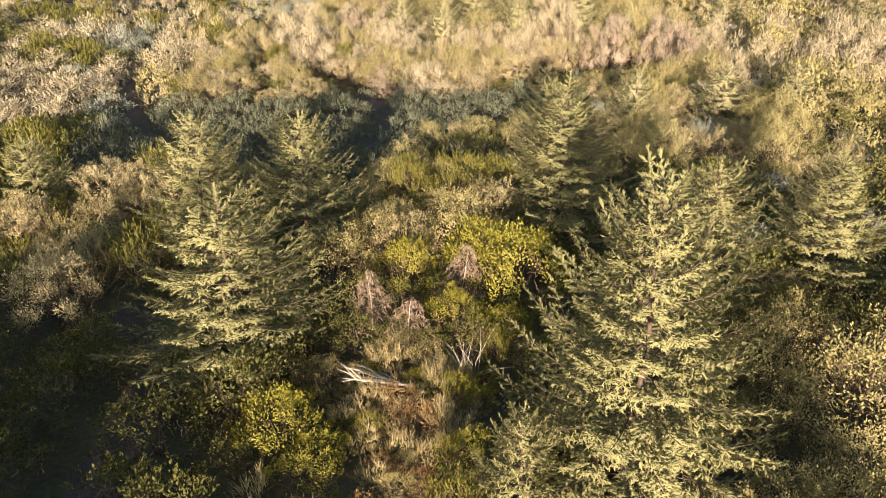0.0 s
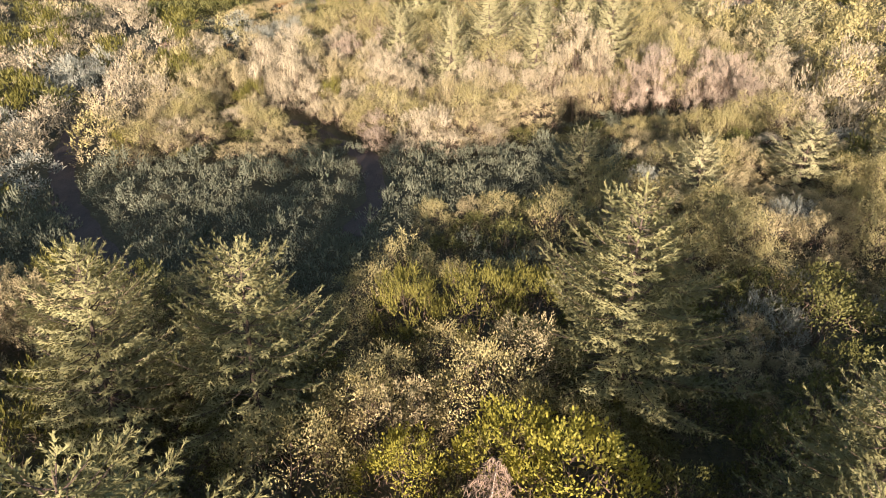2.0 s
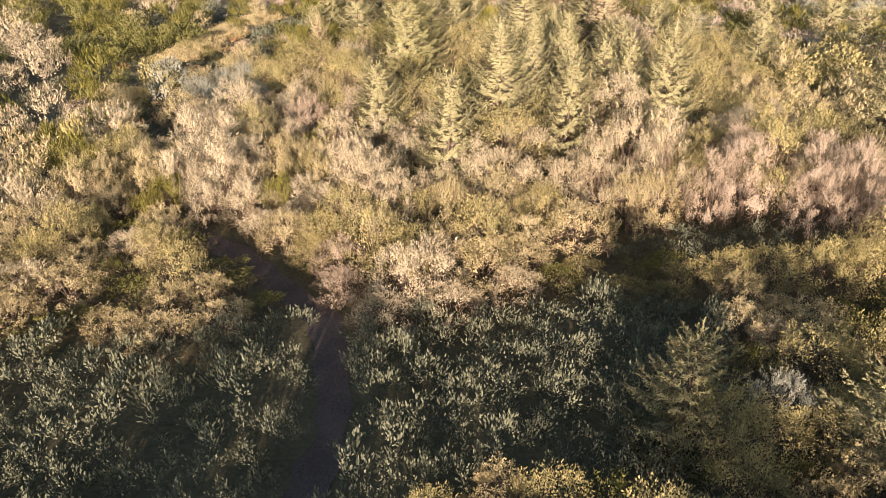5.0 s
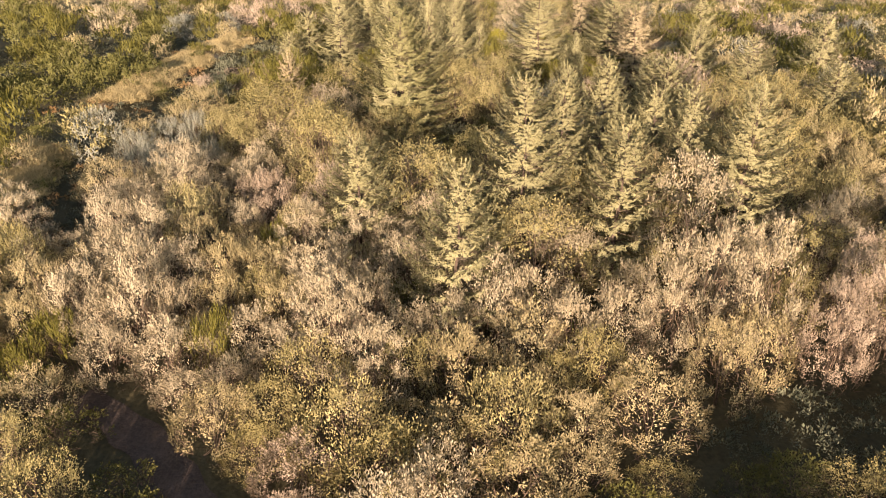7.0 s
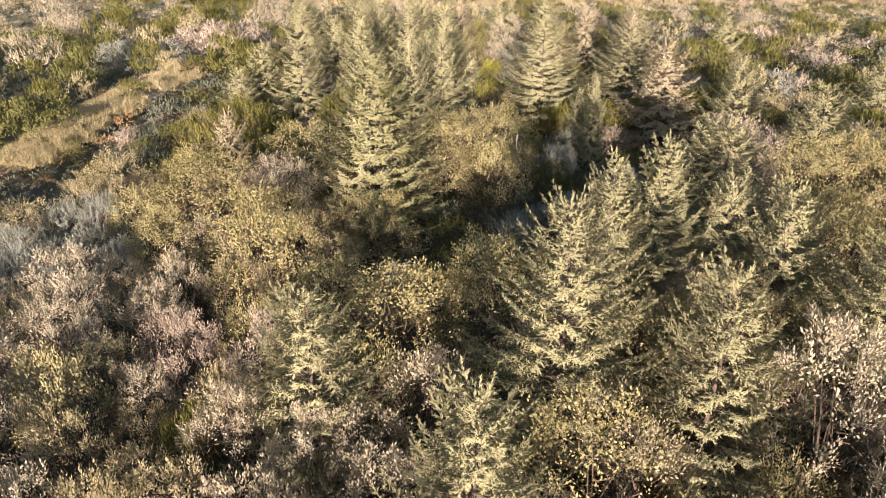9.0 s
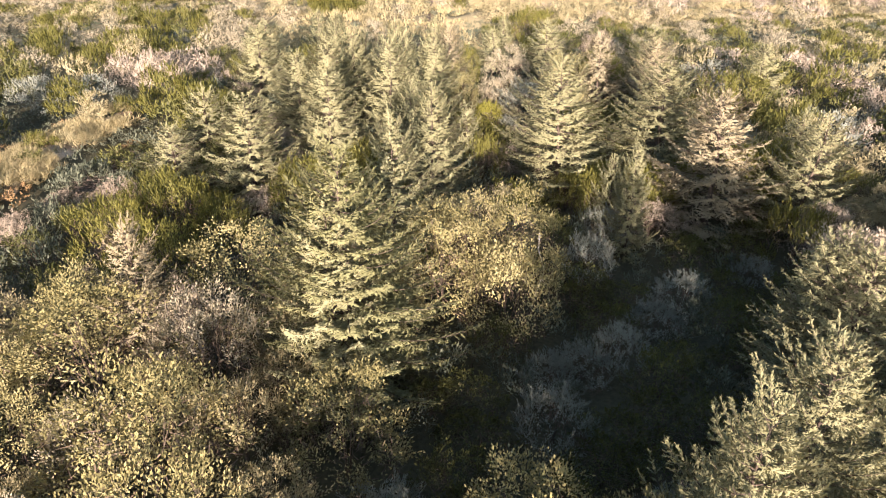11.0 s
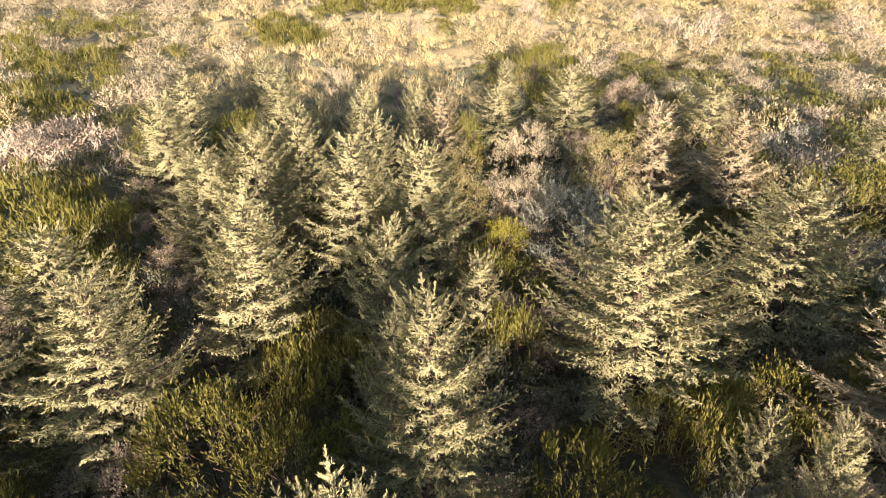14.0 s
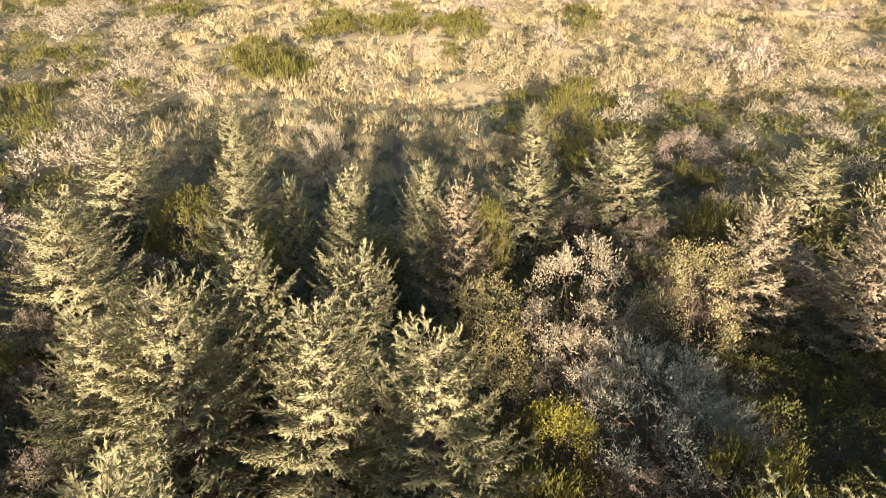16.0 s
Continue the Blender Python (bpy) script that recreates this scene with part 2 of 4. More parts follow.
class Leaves:
    """Gathers triangles and kites, each its own island, with the way in which the foliage round it faces."""

    def __init__(self):
        self.t, self.q, self.tn, self.qn = [], [], [], []

    def tris(self, base, tip, side, faces=None):
        self.t.append(np.stack([base - side, base + side, tip], 1))
        self.tn.append(faces if faces is not None else np.zeros_like(base))

    def kites(self, base, tip, side, where=0.45, faces=None):
        m = base + (tip - base) * where
        self.q.append(np.stack([base, m - side, tip, m + side], 1))
        self.qn.append(faces if faces is not None else np.zeros_like(base))

    def arrays(self):
        t = np.concatenate(self.t) if self.t else np.zeros((0, 3, 3))
        q = np.concatenate(self.q) if self.q else np.zeros((0, 4, 3))
        tn = np.concatenate(self.tn) if self.tn else np.zeros((0, 3))
        qn = np.concatenate(self.qn) if self.qn else np.zeros((0, 3))
        return t, q, tn, qn


def fill_mesh(me, t, q, tn, qn, soft=0.36):
    """A mesh from arrays of triangles and of kites; each leaf's normal leans towards the way its clump faces."""
    normals = []
    for arr, fn in ((t, tn), (q, qn)):
        if not len(arr):
            continue
        n = unit(np.cross(arr[:, 1] - arr[:, 0], arr[:, 2] - arr[:, 0]))
        back = (n * fn).sum(1) < 0
        arr[back] = arr[back][:, ::-1]
        n[back] *= -1
        has = (np.abs(fn).sum(1) > 0)[:, None]
        n = np.where(has, unit(n * (1 - soft) + unit(fn) * soft), n)
        normals.append(np.repeat(n, arr.shape[1], axis=0))
    nt, nq = len(t), len(q)
    co = np.concatenate([t.reshape(-1, 3), q.reshape(-1, 3)]).astype(np.float32)
    me.vertices.add(len(co)); me.vertices.foreach_set("co", co.ravel())
    me.loops.add(len(co)); me.loops.foreach_set("vertex_index", np.arange(len(co), dtype=np.int32))
    me.polygons.add(nt + nq)
    start = np.concatenate([np.arange(nt) * 3, nt * 3 + np.arange(nq) * 4]).astype(np.int32)
    me.polygons.foreach_set("loop_start", start)
    me.update(calc_edges=True)
    me.shade_smooth()
    lean = me.attributes.new("custom_normal", "FLOAT_VECTOR", "CORNER")
    lean.data.foreach_set("vector", np.concatenate(normals).astype(np.float32).ravel())
    me.update()
    return me


def leaf_mesh(name, leaves, material, soft=0.36):
    me = fill_mesh(bpy.data.meshes.new(name), *leaves.arrays(), soft)
    me.materials.append(material)
    return me


def tube(vs, fs, pts, radii, n=5):
    """A tapered tube along pts, added to vs and fs."""
    base = len(vs)
    for i, p in enumerate(pts):
        d = Vector(pts[min(i + 1, len(pts) - 1)]) - Vector(pts[max(i - 1, 0)])
        rot = d.to_track_quat("Z", "Y")
        for k in range(n):
            a = 2 * math.pi * k / n
            vs.append(tuple(Vector(p) + rot @ Vector((math.cos(a) * radii[i], math.sin(a) * radii[i], 0))))
    for i in range(len(pts) - 1):
        for k in range(n):
            a, b = base + i * n + k, base + i * n + (k + 1) % n
            fs.append((a, b, b + n, a + n))
    fs.append(tuple(base + (len(pts) - 1) * n + k for k in range(n)))
    fs.append(tuple(base + n - 1 - k for k in range(n)))


def rand_unit(n):
    return unit(rng.normal(size=(n, 3)))


def brushes(leaves, p, q, big=1.0):
    """Needled twigs from p to q (arrays of points): a core along the twig and short needles laid all round it, as a soft brush."""
    d = q - p
    length = np.linalg.norm(d, axis=1)
    ax = unit(d)
    side = unit(np.cross(ax, np.array([0, 0, 1.0])) + rng.normal(size=p.shape) * 0.1)
    over = unit(np.cross(side, ax))
    crown = unit(unit((p + q) / 2 * np.array([1, 1, 0])) + np.array([0, 0, 0.25]))
    leaves.kites(p, q + ax * 0.03, side * 0.016 * big, 0.5, crown)
    k = np.maximum(4, (length * 58 / big ** 2).astype(int))
    idx = np.repeat(np.arange(len(p)), k)
    s = rng.uniform(0.04, 1, len(idx))
    turn = rng.uniform(-math.pi, math.pi, len(idx))
    turn *= np.where(rng.random(len(idx)) < 0.5, 0.62, 1.0)
    radial = side[idx] * np.sin(turn)[:, None] + over[idx] * np.cos(turn)[:, None]
    base = p[idx] + d[idx] * s[:, None] + radial * 0.006
    way = unit(ax[idx] * rng.uniform(0.55, 0.95, len(idx))[:, None] + radial * rng.uniform(0.35, 0.75, len(idx))[:, None])
    size = 0.072 * big * rng.uniform(0.75, 1.25, len(idx)) * (1.1 - 0.25 * s)
    tip = base + way * size[:, None]
    faces = unit((radial * 0.4 + crown[idx] * 0.7 + ax[idx] * 0.25) * np.array([1, 1, 0.3]))
    leaves.tris(base, tip, unit(np.cross(way, faces + rng.normal(size=base.shape) * 0.3)) * 0.0125 * big, faces)


def make_spruce(seed, h=5.0, r=1.75, bare=0.0, ragged=0.25, fine=1.0, big=1.0, power=0.68):
    """One spruce, standing at the origin: a tapered trunk with limbs, and a crown of needled twigs on whorled branches."""
    rnd = random.Random(seed)
    tvs, tfs, bvs, bfs = [], [], [], []
    lean = (rnd.uniform(-0.12, 0.12), rnd.uniform(-0.12, 0.12))
    axis = lambda z: Vector((lean[0] * (z / h) ** 2 + 0.03 * math.sin(z * 2 + seed), lean[1] * (z / h) ** 2 + 0.03 * math.cos(z * 1.7 + seed), z))
    tube(tvs, tfs, [tuple(axis(h * i / 10)) for i in range(11)], [0.085 * (1 - 0.93 * i / 10) for i in range(11)], 8)
    tw_p, tw_q = [], []
    z = 0.22
    lob = [rnd.uniform(-1, 1) for _ in range(6)]
    while z < h * 0.965:
        f = z / h
        n = 7 if f < 0.55 else (6 if f < 0.84 else 4)
        turn = rnd.random() * 7
        for k in range(n):
            az = turn + k * 2 * math.pi / n + rnd.uniform(-0.3, 0.3)
            reach = 1.12 * r * (1 - f) ** power * (1.0 if f > 0.12 else 0.85) * rnd.uniform(1 - ragged, 1.08) * (1 + 0.16 * math.sin(az * 2 + lob[0] * 3) + 0.12 * lob[int(f * 5.9)] * math.sin(az + lob[1] * 6)) + 0.1
            el = radians(-8 + 52 * f ** 1.6 + rnd.uniform(-7, 7))
            o = axis(z + rnd.uniform(-0.09, 0.09))
            flat = Vector((math.cos(az), math.sin(az), 0))
            pts = []
            m = max(3, int(reach / 0.28))
            for i in range(m + 1):
                s = i / m
                drop = -0.10 * reach * math.sin(s * math.pi) + 0.2 * reach * s * s
                pts.append(o + flat * (math.cos(el) * reach * s) + Vector((0, 0, math.sin(el) * reach * s + drop)))
            tube(bvs, bfs, [tuple(p) for p in pts], [0.012 * (1 - 0.85 * i / m) + 0.002 for i in range(m + 1)], 3)
            side = Vector((-flat.y, flat.x, 0))
            d = 0.28 * reach if reach > 0.5 else 0.0
            while d < reach:
                s = d / reach
                i = min(int(s * m), m - 1)
                p = pts[i].lerp(pts[i + 1], s * m - i)
                ahead = (pts[i + 1] - pts[i]).normalized()
                for sg in (-1, 1):
                    if rnd.random() < bare:
                        continue
                    tl = (0.11 + 0.40 * (1 - s) * min(reach, 1.5) ** 0.6 * min(1.0, s * 4 + 0.3)) * rnd.uniform(0.7, 1.25)
                    way = (ahead * rnd.uniform(0.6, 1.0) + side * sg * rnd.uniform(0.55, 0.95) + Vector((0, 0, rnd.uniform(-0.42, 0.05)))).normalized()
                    q = p + way * tl
                    if tl > 0.24:
                        for u in ((0.4, 0.72) if tl > 0.34 else (0.5,)):
                            a = p.lerp(q, u)
                            for sg2 in (-1, 1):
                                w2 = (way * 0.8 + way.cross(Vector((0, 0, 1))) * sg2 * 0.62 + Vector((0, 0, rnd.uniform(-0.4, 0.15)))).normalized()
                                tw_p.append(a); tw_q.append(a + w2 * tl * rnd.uniform(0.3, 0.46))
                    tw_p.append(p); tw_q.append(q)
                d += (0.12 + 0.04 * rnd.random()) * fine
            tw_p.append(pts[-1]); tw_q.append(pts[-1] + ((pts[-1] - pts[-2]).normalized() + Vector((0, 0, 0.25))) * 0.13)
            tw_p.append(pts[-2]); tw_q.append(pts[-1])
        z += 0.33 * (1 - 0.3 * f) * rnd.uniform(0.85, 1.15)
    for k in range(3):
        tw_p.append(axis(h * (0.93 + 0.025 * k))); tw_q.append(axis(h * (0.965 + 0.03 * k)))
    leaves = Leaves()
    brushes(leaves, np.array([tuple(v) for v in tw_p]), np.array([tuple(v) for v in tw_q]), big)
    return (tvs, tfs), (bvs, bfs), leaves


def spruce_thing(seed, material=SPRUCE, **more):
    (tvs, tfs), (bvs, bfs), leaves = make_spruce(seed, **more)
    ob = new("spruce_tree")
    trunk = link_mesh("trunk", tvs, tfs, BARK, ob)
    link_mesh("branchwork", bvs, bfs, BARK, trunk)
    crown = new("crown", leaf_mesh("crown", leaves, material, 0.8))
    crown.parent = ob
    return ob


def lobes_of(seed, r, h, n, size, skirt=0):
    """Middles and radii of the rounded clumps that make up a shrub's uneven dome."""
    rnd = random.Random(seed * 31 + n)
    res = []
    for i in range(n):
        u = (i + 0.5) / n
        az = i * 2.39996 + rnd.uniform(-0.5, 0.5)
        c = math.sqrt(u) * rnd.uniform(0.85, 1.0)
        top = math.sqrt(max(0.0, 1 - (c * 0.92) ** 2))
        z = h * (0.22 + 0.62 * top * rnd.uniform(0.78, 1.08))
        res.append((math.cos(az) * c * r * 0.82, math.sin(az) * c * r * 0.82, z, size * rnd.uniform(0.75, 1.25)))
        if h > 1.35 * r and c > 0.42:
            res.append((math.cos(az + 0.4) * r * 0.8, math.sin(az + 0.4) * r * 0.8, z * rnd.uniform(0.4, 0.62), size * rnd.uniform(0.7, 1.0)))
    for k in range(skirt):
        az = k * 2 * math.pi / skirt + rnd.uniform(-0.4, 0.4)
        res.append((math.cos(az) * r * 0.78, math.sin(az) * r * 0.78, h * rnd.uniform(0.12, 0.32), size * rnd.uniform(0.9, 1.35)))
    return res


def make_shrub(seed, r=1.1, h=1.7, lobes=10, size=0.42, shoots=15, leaves_each=8, leaf=0.1, wide=0.35, shoot=0.3, thick=0.07, up=0.7, spread=0.5, inner=12, inner_leaf=0.075, stems=5, twigs=12, skirt=0):
    """A shrub: stems fanning from the root to rounded clumps, each a burst of plume-like shoots clothed in leaves."""
    clumps = np.array(lobes_of(seed, r, h, lobes, size, skirt))
    n = len(clumps) * shoots
    ci = np.repeat(np.arange(len(clumps)), shoots)
    way = rand_unit(n)
    way[:, 2] = np.abs(way[:, 2]) * 0.95 + 0.05
    outw = unit(clumps[:, :3] * np.array([1, 1, 0.3]))[ci]
    way = unit(way + outw * 0.35)
    foot = clumps[ci, :3] + way * (clumps[ci, 3] * rng.uniform(0.3, 0.85, n))[:, None]
    foot[:, 2] = np.maximum(foot[:, 2], 0.04)
    ax = unit(way * 0.7 + np.array([0, 0, up]) + rng.normal(size=(n, 3)) * 0.2)
    length = shoot * rng.uniform(0.6, 1.35, n)
    u = unit(np.cross(ax, rand_unit(n)))
    v = np.cross(ax, u)
    idx = np.repeat(np.arange(n), leaves_each)
    s = np.tile((np.arange(leaves_each) + 0.5) / leaves_each, n)
    turn = np.tile(np.arange(leaves_each) * 2.39996, n) + rng.uniform(-0.5, 0.5, len(idx))
    radial = u[idx] * np.cos(turn)[:, None] + v[idx] * np.sin(turn)[:, None]
    seen = unit(outw + way * 0.5 + np.array([0, 0, 0.4]))[idx]
    turned = ((radial * seen).sum(1) < -0.25) & (rng.random(len(idx)) < 0.75)
    radial[turned] *= -1
    girth = thick * np.sin(math.pi * (0.2 + 0.72 * s)) * rng.uniform(0.55, 1.1, len(idx))
    base = foot[idx] + ax[idx] * (length[idx] * s * 0.9)[:, None] + radial * girth[:, None]
    lean = (spread * (1.25 - 0.75 * s) + rng.normal(size=len(idx)) * 0.16)[:, None]
    lw = unit(ax[idx] + radial * lean)
    sz = leaf * rng.uniform(0.7, 1.25, len(idx))
    tip = base + lw * sz[:, None]
    L = Leaves()
    faces = unit((radial * 0.62 + way[idx] * 0.4 + outw[idx] * 0.4) * np.array([1, 1, 0.35]))
    sd = unit(np.cross(lw, faces + rng.normal(size=base.shape) * 0.3)) * (sz * wide)[:, None]
    L.kites(base, tip, sd, faces=faces) if leaf * wide > 0.0095 and leaves_each > 4 else L.tris(base, tip, sd, faces)
    # sparse older leaves further in
    ii = np.repeat(np.arange(len(clumps)), inner)
    b0 = clumps[ii, :3] + rand_unit(len(ii)) * (clumps[ii, 3] * rng.uniform(0.15, 0.62, len(ii)))[:, None]
    b0[:, 2] = np.maximum(b0[:, 2], 0.03)
    w0 = unit(rand_unit(len(ii)) + np.array([0, 0, 0.8]))
    f0 = unit(clumps[ii, :3] * np.array([1, 1, 0.1]))
    L.kites(b0, b0 + w0 * inner_leaf * size / 0.3, unit(np.cross(w0, f0)) * inner_leaf * 0.2 * size / 0.3, faces=f0)
    # fine brown twigs inside the clumps
    T = Leaves()
    inner = np.repeat(np.arange(len(clumps)), twigs)
    mid = clumps[inner, :3] + rand_unit(len(inner)) * (clumps[inner, 3] * rng.uniform(0.1, 0.75, len(inner)))[:, None]
    mid[:, 2] = np.maximum(mid[:, 2] * rng.uniform(0.35, 1.0, len(inner)), 0.06)
    w1 = unit(unit(mid) * 0.5 + rng.normal(size=mid.shape) * 0.5)
    T.tris(mid - w1 * 0.13, mid + w1 * 0.13, unit(np.cross(w1, rand_unit(len(inner)))) * 0.012)
    vs, fs = [(0.03, 0, -0.08), (-0.015, 0.026, -0.08), (-0.015, -0.026, -0.08)], []
    for c in clumps[:stems]:
        f = Vector(c[:3])
        mid = Vector((f.x * 0.35, f.y * 0.35, f.z * 0.55)) + Vector(rng.normal(size=3) * 0.06)
        at = len(vs)
        tube(vs, fs, [tuple(mid), tuple(f)], [0.011, 0.006], 3)
        fs.pop()
        fs += [(k, (k + 1) % 3, at + (k + 1) % 3, at + k) for k in range(3)]
    return (vs, fs), L, T


def shrub_thing(name, material, stem=STEM, **more):
    (vs, fs), L, T = make_shrub(**more)
    ob = new(name)
    tw = new("twig_mass", leaf_mesh("twig_mass", T, TWIG))
    tagged(tw, kind="stuff").parent = ob
    link_mesh("stem_clump", vs, fs, stem, ob)
    fol = new("foliage", leaf_mesh("foliage", L, material, 0.85))
    fol.parent = ob
    return ob


# ---- plants: one of each kind, to be copied ----
random.seed(11)
SPECIES = {
    # kind: (name, label, category, material, base radius, base height, shape)
    "willow": ("willow_shrub", "pale cream-leaved willow shrub of dense upright shoots", "shrub", WILLOW, 1.0, 1.8,
               dict(lobes=13, size=0.30, shoots=12, leaves_each=15, leaf=0.068, wide=0.19, shoot=0.28, thick=0.06, up=0.65, spread=0.72)),
    "rosy": ("rosy_shrub", "pinkish cream shrub with small dry leaves on upright twigs", "shrub", ROSY, 1.0, 1.8,
             dict(lobes=13, size=0.30, shoots=12, leaves_each=16, leaf=0.066, wide=0.18, shoot=0.3, thick=0.06, up=0.7, spread=0.7)),
    "gold": ("yellowing_willow", "yellow-green willow bush with broad glinting leaves", "shrub", GOLD, 1.2, 1.8,
             dict(lobes=14, size=0.36, shoots=14, leaves_each=11, leaf=0.06, wide=0.25, shoot=0.34, thick=0.08, up=0.5, spread=0.95)),
    "tawny": ("tawny_willow", "golden-brown willow bush of dense leafy shoots", "shrub", TAWNY, 1.1, 1.9,
              dict(lobes=14, size=0.31, shoots=12, leaves_each=14, leaf=0.066, wide=0.2, shoot=0.26, thick=0.06, up=0.55, spread=0.75)),
    "silver": ("silver_shrub", "grey-silver shrub with narrow upright leafy shoots", "shrub", SILVER, 1.1, 1.8,
               dict(lobes=16, size=0.32, shoots=10, leaves_each=18, leaf=0.09, wide=0.1, shoot=0.4, thick=0.045, up=1.0, spread=0.45)),
    "broom": ("broom_bush", "yellow-green broom bush of feathery upright shoots", "shrub", BROOM, 1.0, 1.3,
              dict(lobes=12, size=0.30, shoots=16, leaves_each=8, leaf=0.11, wide=0.12, shoot=0.42, thick=0.03, up=1.5, spread=0.35)),
    "bay": ("bay_bush", "dark green evergreen bush with small glossy leaves", "shrub", BAY, 1.0, 1.3,
            dict(lobes=11, size=0.34, shoots=12, leaves_each=7, leaf=0.078, wide=0.27, shoot=0.26, thick=0.06, up=0.6, spread=0.8)),
    "laurel": ("leafy_bush", "bright yellow-green leafy evergreen bush in the sun", "shrub", LAUREL, 1.0, 1.3,
               dict(lobes=13, size=0.32, shoots=17, leaves_each=11, leaf=0.06, wide=0.3, shoot=0.28, thick=0.06, up=0.9, spread=0.8)),
    "heath": ("low_heath", "low grey-green heath of soft upright stems", "heath", HEATH, 0.5, 0.6,
              dict(lobes=7, size=0.19, shoots=7, leaves_each=6, leaf=0.088, wide=0.2, shoot=0.24, thick=0.045, up=0.9, spread=0.6, inner=4, stems=1)),
    "grass": ("dry_grass", "dry straw-coloured grass in tufts", "grass", GRASS, 0.4, 0.35,
              dict(lobes=5, size=0.14, shoots=12, leaves_each=3, leaf=0.22, wide=0.035, shoot=0.1, thick=0.02, up=1.0, spread=0.5, inner=0, stems=1)),
    "rust": ("rusty_bracken", "rust-brown withered bracken clump", "bracken", RUST, 0.6, 0.7,
             dict(lobes=6, size=0.25, shoots=12, leaves_each=9, leaf=0.07, wide=0.26, shoot=0.26, thick=0.06, up=0.6, spread=0.9)),
}
TALL = {"willow": 3.0, "rosy": 3.0, "gold": 3.2, "tawny": 3.0, "silver": 3.0, "broom": 2.2, "bay": 2.0}   # height of the tall form, on a radius of WIDE
WIDE = 1.25
FAR_SHAPE = {
    kind: dict(dict(lobes=9, size=0.36, shoots=11, leaves_each=3, leaf=0.15, wide=0.18, shoot=0.3, thick=0.05, up=0.7, spread=0.5, inner=7, inner_leaf=0.13, stems=1, twigs=2, skirt=3), **more)
    for kind, more in {
        "willow": {}, "rosy": {}, "silver": dict(up=1.1, wide=0.18), "tawny": {}, "gold": dict(lobes=10, leaf=0.13, wide=0.34, up=0.6, spread=0.75),
        "broom": dict(shoots=12, leaves_each=3, leaf=0.2, wide=0.13, up=1.5, spread=0.3), "bay": dict(leaf=0.13, wide=0.3, up=0.6, spread=0.7),
        "laurel": dict(leaf=0.13, wide=0.3, up=0.7, spread=0.7),
        "heath": dict(lobes=4, size=0.2, shoots=6, leaves_each=3, leaf=0.17, wide=0.17, shoot=0.22, up=1.2, inner=2, skirt=0),
        "grass": dict(lobes=5, size=0.14, shoots=6, leaves_each=2, leaf=0.28, wide=0.07, shoot=0.08, thick=0.02, up=1.0, spread=0.5, inner=0, skirt=0),
        "rust": dict(lobes=4, size=0.25, shoots=8, leaves_each=3, leaf=0.15, wide=0.24, shoot=0.22, up=0.6, spread=0.8, skirt=0),
    }.items()
}
PROTO, FAR = {}, {}
for kind, (name, label, cat, mat, r0, h0, shape) in SPECIES.items():
    PROTO[kind], FAR[kind] = [], []
    for v in range(3):
        if kind not in ("heath", "grass"):
            ob = shrub_thing(name, mat, seed=v * 2.1 + len(name), r=r0, h=h0, skirt=5, **shape)
            PROTO[kind].append(tagged(ob, label, cat, "scrub of the heath"))
        else:
            PROTO[kind].append(make_shrub(seed=v * 2.1, r=r0, h=h0, **shape)[1].arrays())
        FAR[kind].append(make_shrub(seed=v * 1.3 + 5, r=r0, h=h0, **FAR_SHAPE[kind])[1].arrays())
    if kind in TALL:
        FAR[kind + "_tall"] = [make_shrub(seed=v * 1.7 + 3, r=WIDE, h=TALL[kind], **dict(FAR_SHAPE[kind], lobes=17, skirt=8))[1].arrays() for v in range(2)]
        PROTO[kind + "_tall"] = [tagged(shrub_thing(name, mat, seed=v * 3.3 + 2, r=WIDE, h=TALL[kind], **dict(shape, lobes=int(shape["lobes"] * 1.4 / r0), skirt=8)), label.replace(" of ", ", tall, of ").replace(" with ", ", tall, with "), cat, "scrub of the heath")
                                 for v in range(2)]

planted = {}     # cells of 2 m, to keep plants apart


def room(x, y, r):
    i, j = int(x // 2), int(y // 2)
    for a in range(i - 2, i + 3):
        for b in range(j - 2, j + 3):
            for (px, py, pr) in planted.get((a, b), ()):
                if (px - x) ** 2 + (py - y) ** 2 < ((pr + r) * 0.54) ** 2:
                    return False
    return True


def occupy(x, y, r):
    planted.setdefault((int(x // 2), int(y // 2)), []).append((x, y, r))


def on_trail(x, y, r):
    return any((x - a) ** 2 + (y - b) ** 2 < (half + r * 0.45) ** 2 for a, b, half in trail_line)


many = {}        # kind -> poses of the plants that stay one mass
count = {}


def plant(kind, x, y, h, r, near=True):
    """Stands one plant of that kind, height and radius on the ground."""
    r0, h0 = SPECIES[kind][4], SPECIES[kind][5]
    pool = PROTO[kind]
    form = kind
    if kind in TALL and h > 0.5 * (h0 + TALL[kind]):
        form = kind + "_tall"
        pool, h0, r0 = PROTO[form], TALL[kind], WIDE
    m = pose(x, y, ground_z(x, y), random.uniform(-5, 5), random.uniform(-5, 5), random.uniform(0, 360)) @ Matrix.Diagonal((r / r0, r / r0, h / h0, 1))
    occupy(x, y, r)
    if near and kind not in ("heath", "grass") and count.get(kind, 0) < 290:
        count[kind] = count.get(kind, 0) + 1
        return copy_thing(random.choice(pool), m)
    low = near and kind in ("heath", "grass")
    source = PROTO[kind] if low else FAR[form]
    many.setdefault((kind, low), []).append((source[len(planted) % len(source)], m))


